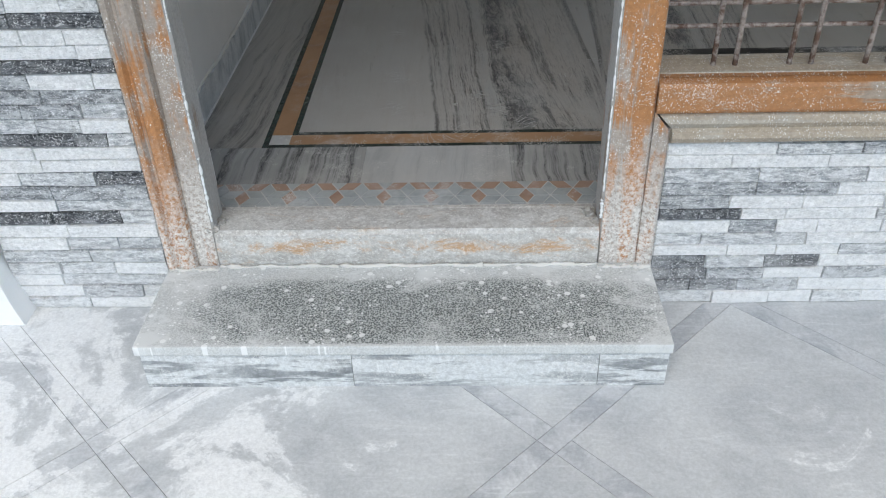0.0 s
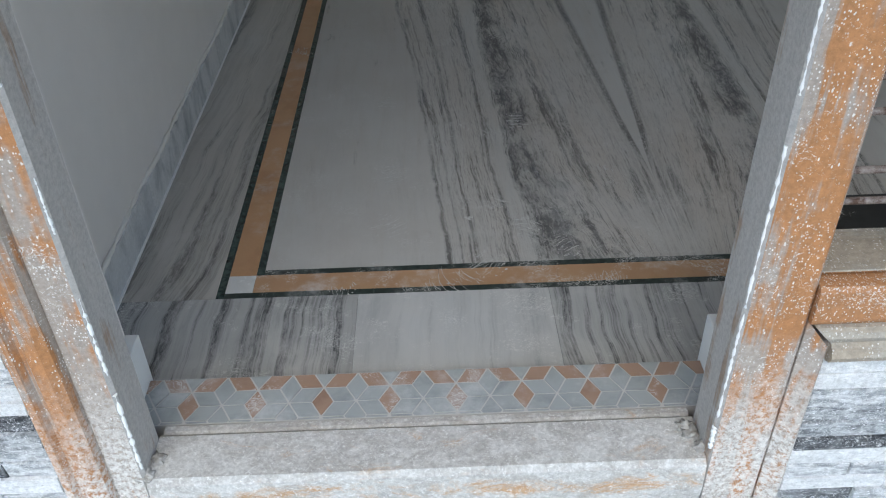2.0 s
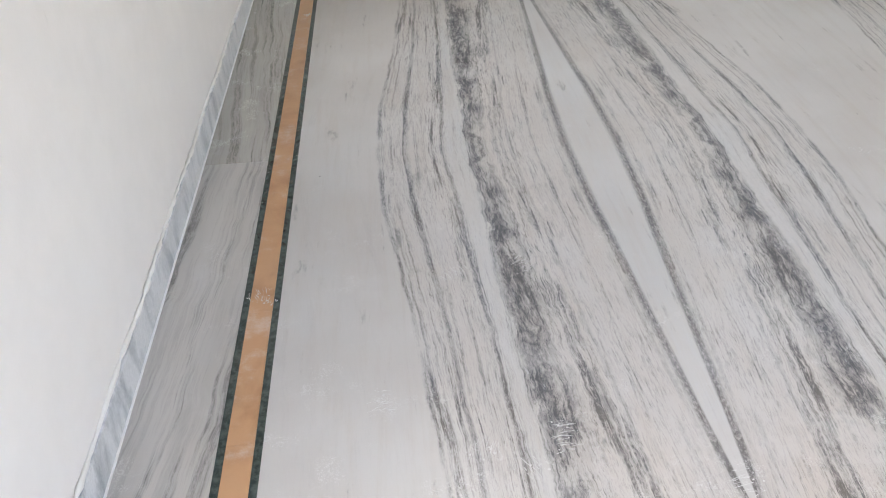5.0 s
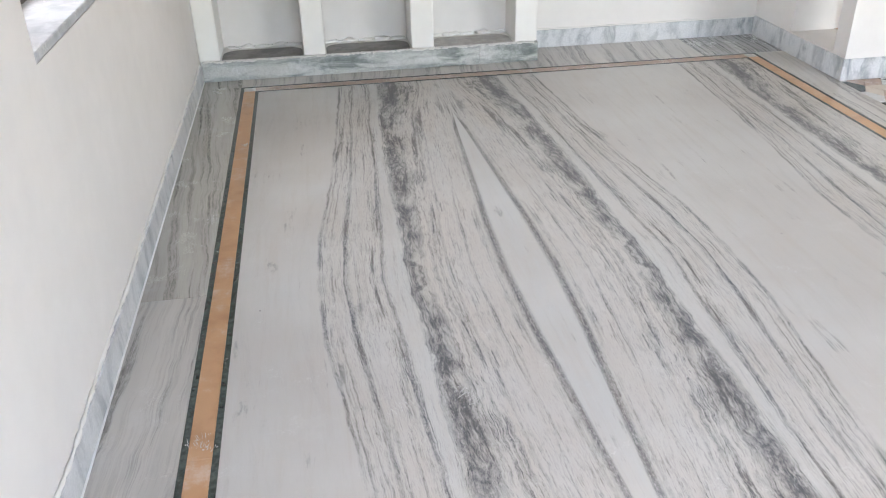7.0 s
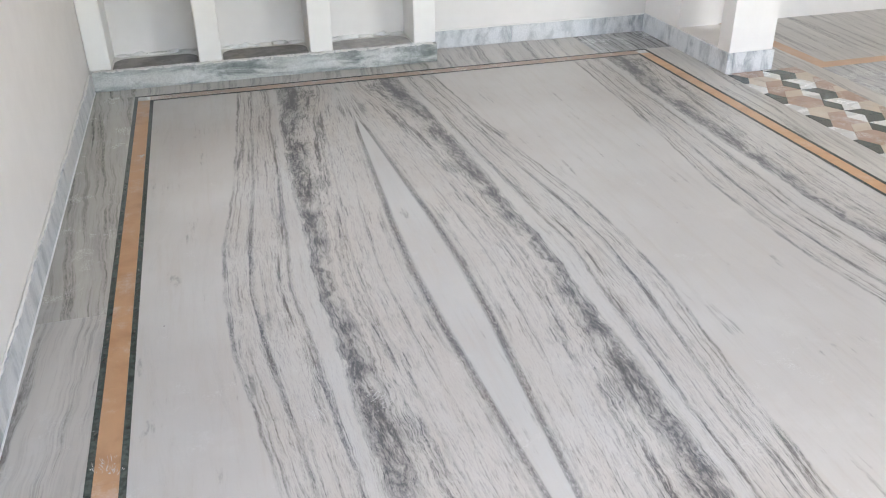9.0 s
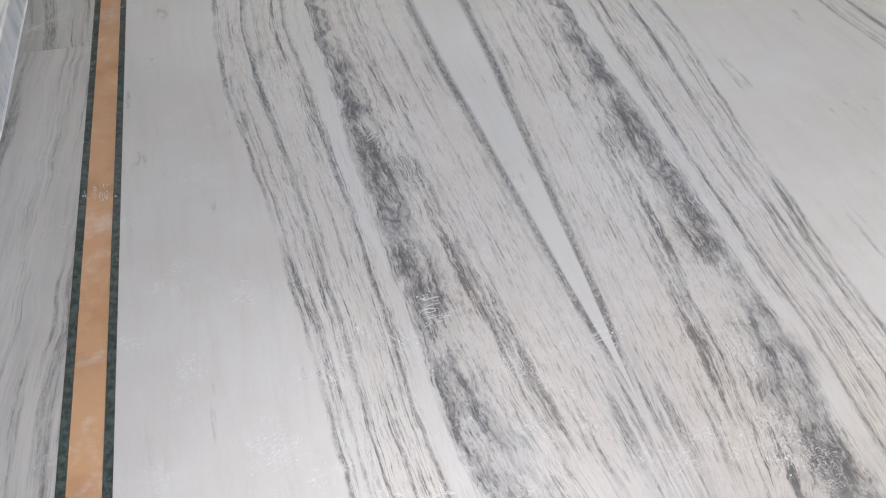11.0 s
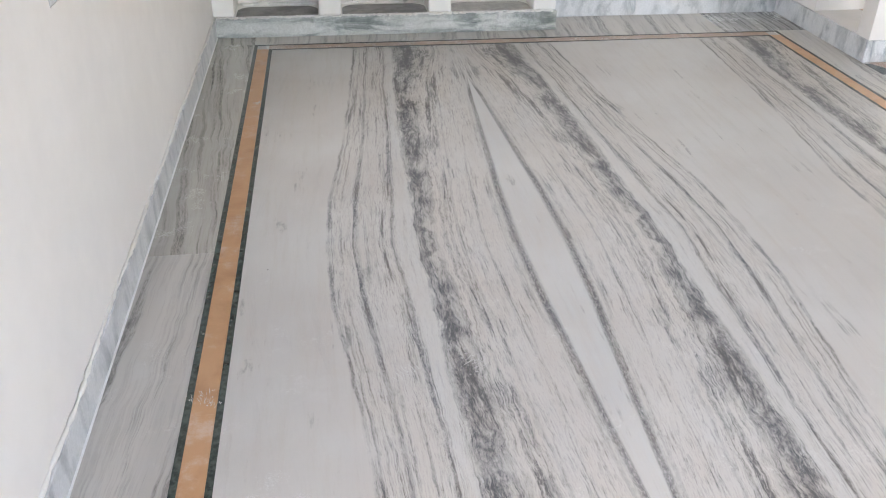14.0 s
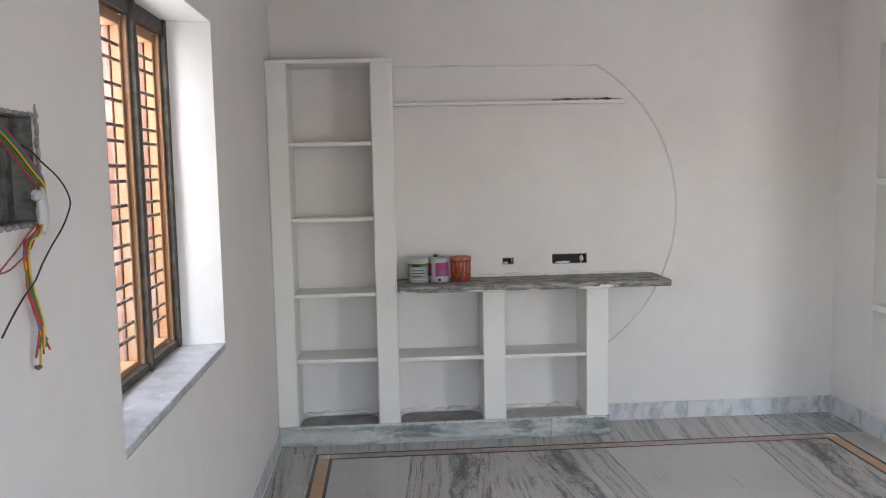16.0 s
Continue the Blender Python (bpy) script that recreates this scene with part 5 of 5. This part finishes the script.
WIRE = {"red": (0.5, 0.03, 0.02), "yellow": (0.62, 0.42, 0.02), "green": (0.05, 0.16, 0.06), "blue": (0.03, 0.16, 0.42), "orange": (0.6, 0.12, 0.03), "black": (0.01, 0.01, 0.012), "maroon": (0.3, 0.05, 0.05)}
WIRE_M = {k: plain(k + "_insulation", c, 0.4) for k, c in WIRE.items()}
bundle = tagged(new("wire_bundle"), "bundle of coloured electric wires hanging from the switch box", "wires")
UPPER = [(1.771, 1.833), (1.821, 1.804), (1.861, 1.769), (1.897, 1.729), (1.921, 1.694), (1.91, 1.642), (1.881, 1.602)]
LOWER = [(1.845, 1.59), (1.831, 1.575), (1.829, 1.553), (1.834, 1.517), (1.846, 1.48), (1.862, 1.445), (1.875, 1.412)]
order = ("maroon", "red", "green", "yellow", "red", "green", "yellow", "orange", "blue", "red")
for k, colour in enumerate(order):
    g = random.Random(90 + k)
    dy, dx = (k - 4.5) * 0.0032, g.uniform(0, 0.012)
    up = [(-0.775 + 0.012 * i + dx if i < 4 else -0.727 + dx, y + dy * (1 if i < 4 else 0.6), z + dy * 0.7) for i, (y, z) in enumerate(UPPER)]
    low = [(-0.73 + dx, y + 0.6 * dy * math.cos(i * 1.3 + k), z) for i, (y, z) in enumerate(LOWER)]
    end = (-0.728 + dx, 1.872 + (k - 4) * 0.007, 1.375 + g.uniform(-0.022, 0.012))
    part("wire", tube(up + low + [end], 0.0021, 6, 4), WIRE_M[colour], bundle, colour + " insulated wire")
part("wire", tube([(-0.728, 1.871, 1.434), (-0.726, 1.872, 1.388), (-0.727, 1.864, 1.329)], 0.0022), WIRE_M["yellow"], bundle, "yellow insulated wire")
part("wire", tube([(-0.724, 1.862, 1.334), (-0.73, 1.85, 1.337), (-0.735, 1.876, 1.326)], 0.003), M_IRON, bundle, "bent rusty wire end")
part("wire", tube([(-0.77, 1.87, 1.79), (-0.735, 1.893, 1.769), (-0.722, 1.929, 1.741), (-0.716, 1.983, 1.713), (-0.716, 2.03, 1.683), (-0.718, 2.054, 1.654), (-0.72, 2.033, 1.623), (-0.722, 2.003, 1.598), (-0.722, 1.944, 1.567), (-0.718, 1.885, 1.538), (-0.715, 1.837, 1.509), (-0.722, 1.797, 1.483), (-0.725, 1.751, 1.453), (-0.728, 1.712, 1.423)], 0.0019), WIRE_M["black"], bundle, "single black wire")
part("wire", tube([(-0.725, 1.895, 1.614), (-0.722, 1.863, 1.588), (-0.72, 1.829, 1.568), (-0.72, 1.787, 1.555), (-0.72, 1.744, 1.543), (-0.72, 1.699, 1.542), (-0.72, 1.658, 1.552)], 0.0019), WIRE_M["maroon"], bundle, "looped maroon wire")
part("wire", tube([(-0.725, 1.878, 1.615), (-0.722, 1.826, 1.597), (-0.72, 1.786, 1.579), (-0.72, 1.74, 1.56), (-0.72, 1.697, 1.541), (-0.72, 1.66, 1.52)], 0.0018), WIRE_M["maroon"], bundle, "looped maroon wire")
part("tape", lump(-0.718, 1.902, 1.645, 0.012, 0.014, 0.046, 5, 0.3), C_WHITE, bundle, "white tape wrapped round the wires")
part("tape", lump(-0.72, 1.885, 1.676, 0.008, 0.016, 0.012, 6, 0.5), C_WHITE, bundle, "white tape wrapped round the wires")

# ---------------- wall boxes above the ledge ----------------
for x0, x1, z0, z1 in ((0.709, 0.783, 1.072, 1.115), (1.037, 1.269, 1.066, 1.132)):
    sock = tagged(new("wall_box"), "dark open socket box in chipped plaster", "wall box", "socket boxes")
    part("back_plate", box(x0 + 0.001, x1 - 0.001, BACK_Y + 0.03, BACK_Y + 0.0495, z0 + 0.001, z1 - 0.001), C_DARK, sock)
    w = x1 - x0
    part("plaster_crumb", lump(x0 + w * 0.3, BACK_Y + 0.018, z0 + 0.008, w * 0.2, 0.012, 0.008, 7, 0.6), M_UNIT, sock, "pale crumb of plaster")
    part("plaster_crumb", lump(x0 + w * 0.85, BACK_Y + 0.016, z0 + 0.03, w * 0.05, 0.012, 0.02, 8, 0.6), M_UNIT, sock, "pale crumb of plaster")
    for k in range(5):
        part("chip", lump(x0 + w * (k + 0.5) / 5, BACK_Y + 0.004, z0 + 0.001, w * 0.1, 0.005, 0.003, 30 + k, 0.7), M_CEMENT, sock)
        part("chip", lump(x0 + w * (k + 0.3) / 5, BACK_Y + 0.004, z1 - 0.001, w * 0.1, 0.005, 0.003, 50 + k, 0.7), M_CEMENT, sock)

# ---------------- dried plaster splashes on the floor ----------------
M_SPLASH = speckled("dried_plaster", (0.5, 0.49, 0.47), (0.66, 0.65, 0.63), 60, 0.9)
for k, (x, y, r) in enumerate(((-0.43, 4.2, 0.012), (0.122, 0.877, 0.011))):
    g = random.Random(200 + k)
    splash = tagged(new("plaster_splash"), "dried white plaster splash on the marble floor", "plaster splash", "plaster splashes")
    for i in range(7):
        a, d = g.uniform(0, math.tau), r * g.uniform(0, 1.1)
        q = r * g.uniform(0.15, 0.5)
        part("blot", lump(x + d * math.cos(a), y + d * math.sin(a), 0.0, q, q * g.uniform(0.5, 1.2), 0.0022, k * 9 + i, 0.9), M_SPLASH, splash)


# ---------------- combed scrapes of dried slurry ----------------
M_SCRAPE = speckled("dried_slurry", (0.5, 0.495, 0.48), (0.62, 0.615, 0.6), 80, 0.9)


def scrape(x, y, z, r, seed):
    """A swept dab: short curved strokes side by side round a few crumbs."""
    g = random.Random(seed)
    thing = empty("slurry_scrape", x, y, z, "combed whitish scrape of dried slurry on the marble floor", "slurry scrape", "slurry scrapes")
    lean, bow = g.uniform(0, math.pi), g.uniform(3.0, 14.0) * g.choice((-1, 1))
    count = int(8 + r * 190)
    for i in range(count):
        across = r * (2 * (i + g.uniform(-0.6, 0.6)) / (count - 1) - 1)
        reach = math.sqrt(max(r * r - across * across, 0.0)) * g.uniform(0.08, 0.5) + 0.002
        shift = g.uniform(-0.45, 0.45) * r
        wide, twist = g.uniform(0.0003, 0.0009), lean + g.uniform(-0.25, 0.25)
        left, right = [], []
        for k in range(6):
            t = shift + reach * (k / 2.5 - 1)
            q = across + bow * t * t * 0.5 + g.uniform(-0.0008, 0.0008)
            h = wide * (1.0 - abs(k / 2.5 - 1) ** 3 * 0.8) * g.uniform(0.5, 1.4)
            for side, row in ((-h, left), (h, right)):
                row.append((x + t * math.cos(twist) - (q + side) * math.sin(twist), y + t * math.sin(twist) + (q + side) * math.cos(twist)))
        stroke = prism(left + right[::-1], z - 0.001, z + g.uniform(0.0003, 0.0008))
        bmesh.ops.recalc_face_normals(stroke, faces=stroke.faces)
        part("stroke", stroke, M_SCRAPE, thing)
    for i in range(5):
        a, d, q = g.uniform(0, math.tau), r * g.uniform(0.0, 1.0), g.uniform(0.001, 0.004)
        ring = [(x + d * math.cos(a) + q * g.uniform(0.6, 1.2) * math.cos(k * 0.9), y + d * math.sin(a) + q * g.uniform(0.5, 1.1) * math.sin(k * 0.9)) for k in range(7)]
        crumb = prism(ring, z - 0.001, z + 0.001)
        bmesh.ops.recalc_face_normals(crumb, faces=crumb.faces)
        part("crumb", crumb, M_SCRAPE, thing)


SCRAPES = ((-0.462, 2.02, 0.036), (-0.435, 1.985, 0.028), (-0.428, 4.2, 0.025), (-0.121, 1.563, 0.045), (-0.09, 1.11, 0.06), (-0.085, 0.856, 0.06), (0.121, 1.386, 0.05), (0.211, 1.331, 0.04), (0.3, 2.075, 0.045),
           (0.66, 1.25, 0.045), (0.532, 1.1, 0.035), (0.2, 0.94, 0.04), (0.06, 0.605, 0.075), (-0.198, 0.595, 0.035), (0.357, 0.734, 0.05),
           (0.876, 0.863, 0.04), (0.3, 1.414, 0.05), (0.945, 2.045, 0.05), (0.1, 2.05, 0.05), (1.562, 2.568, 0.04), (0.445, 0.6, 0.05),
           (0.15, 0.68, 0.06), (0.27, 0.83, 0.05))
for k, (x, y, r) in enumerate(SCRAPES):
    scrape(x, y, TOP, r, 300 + k)
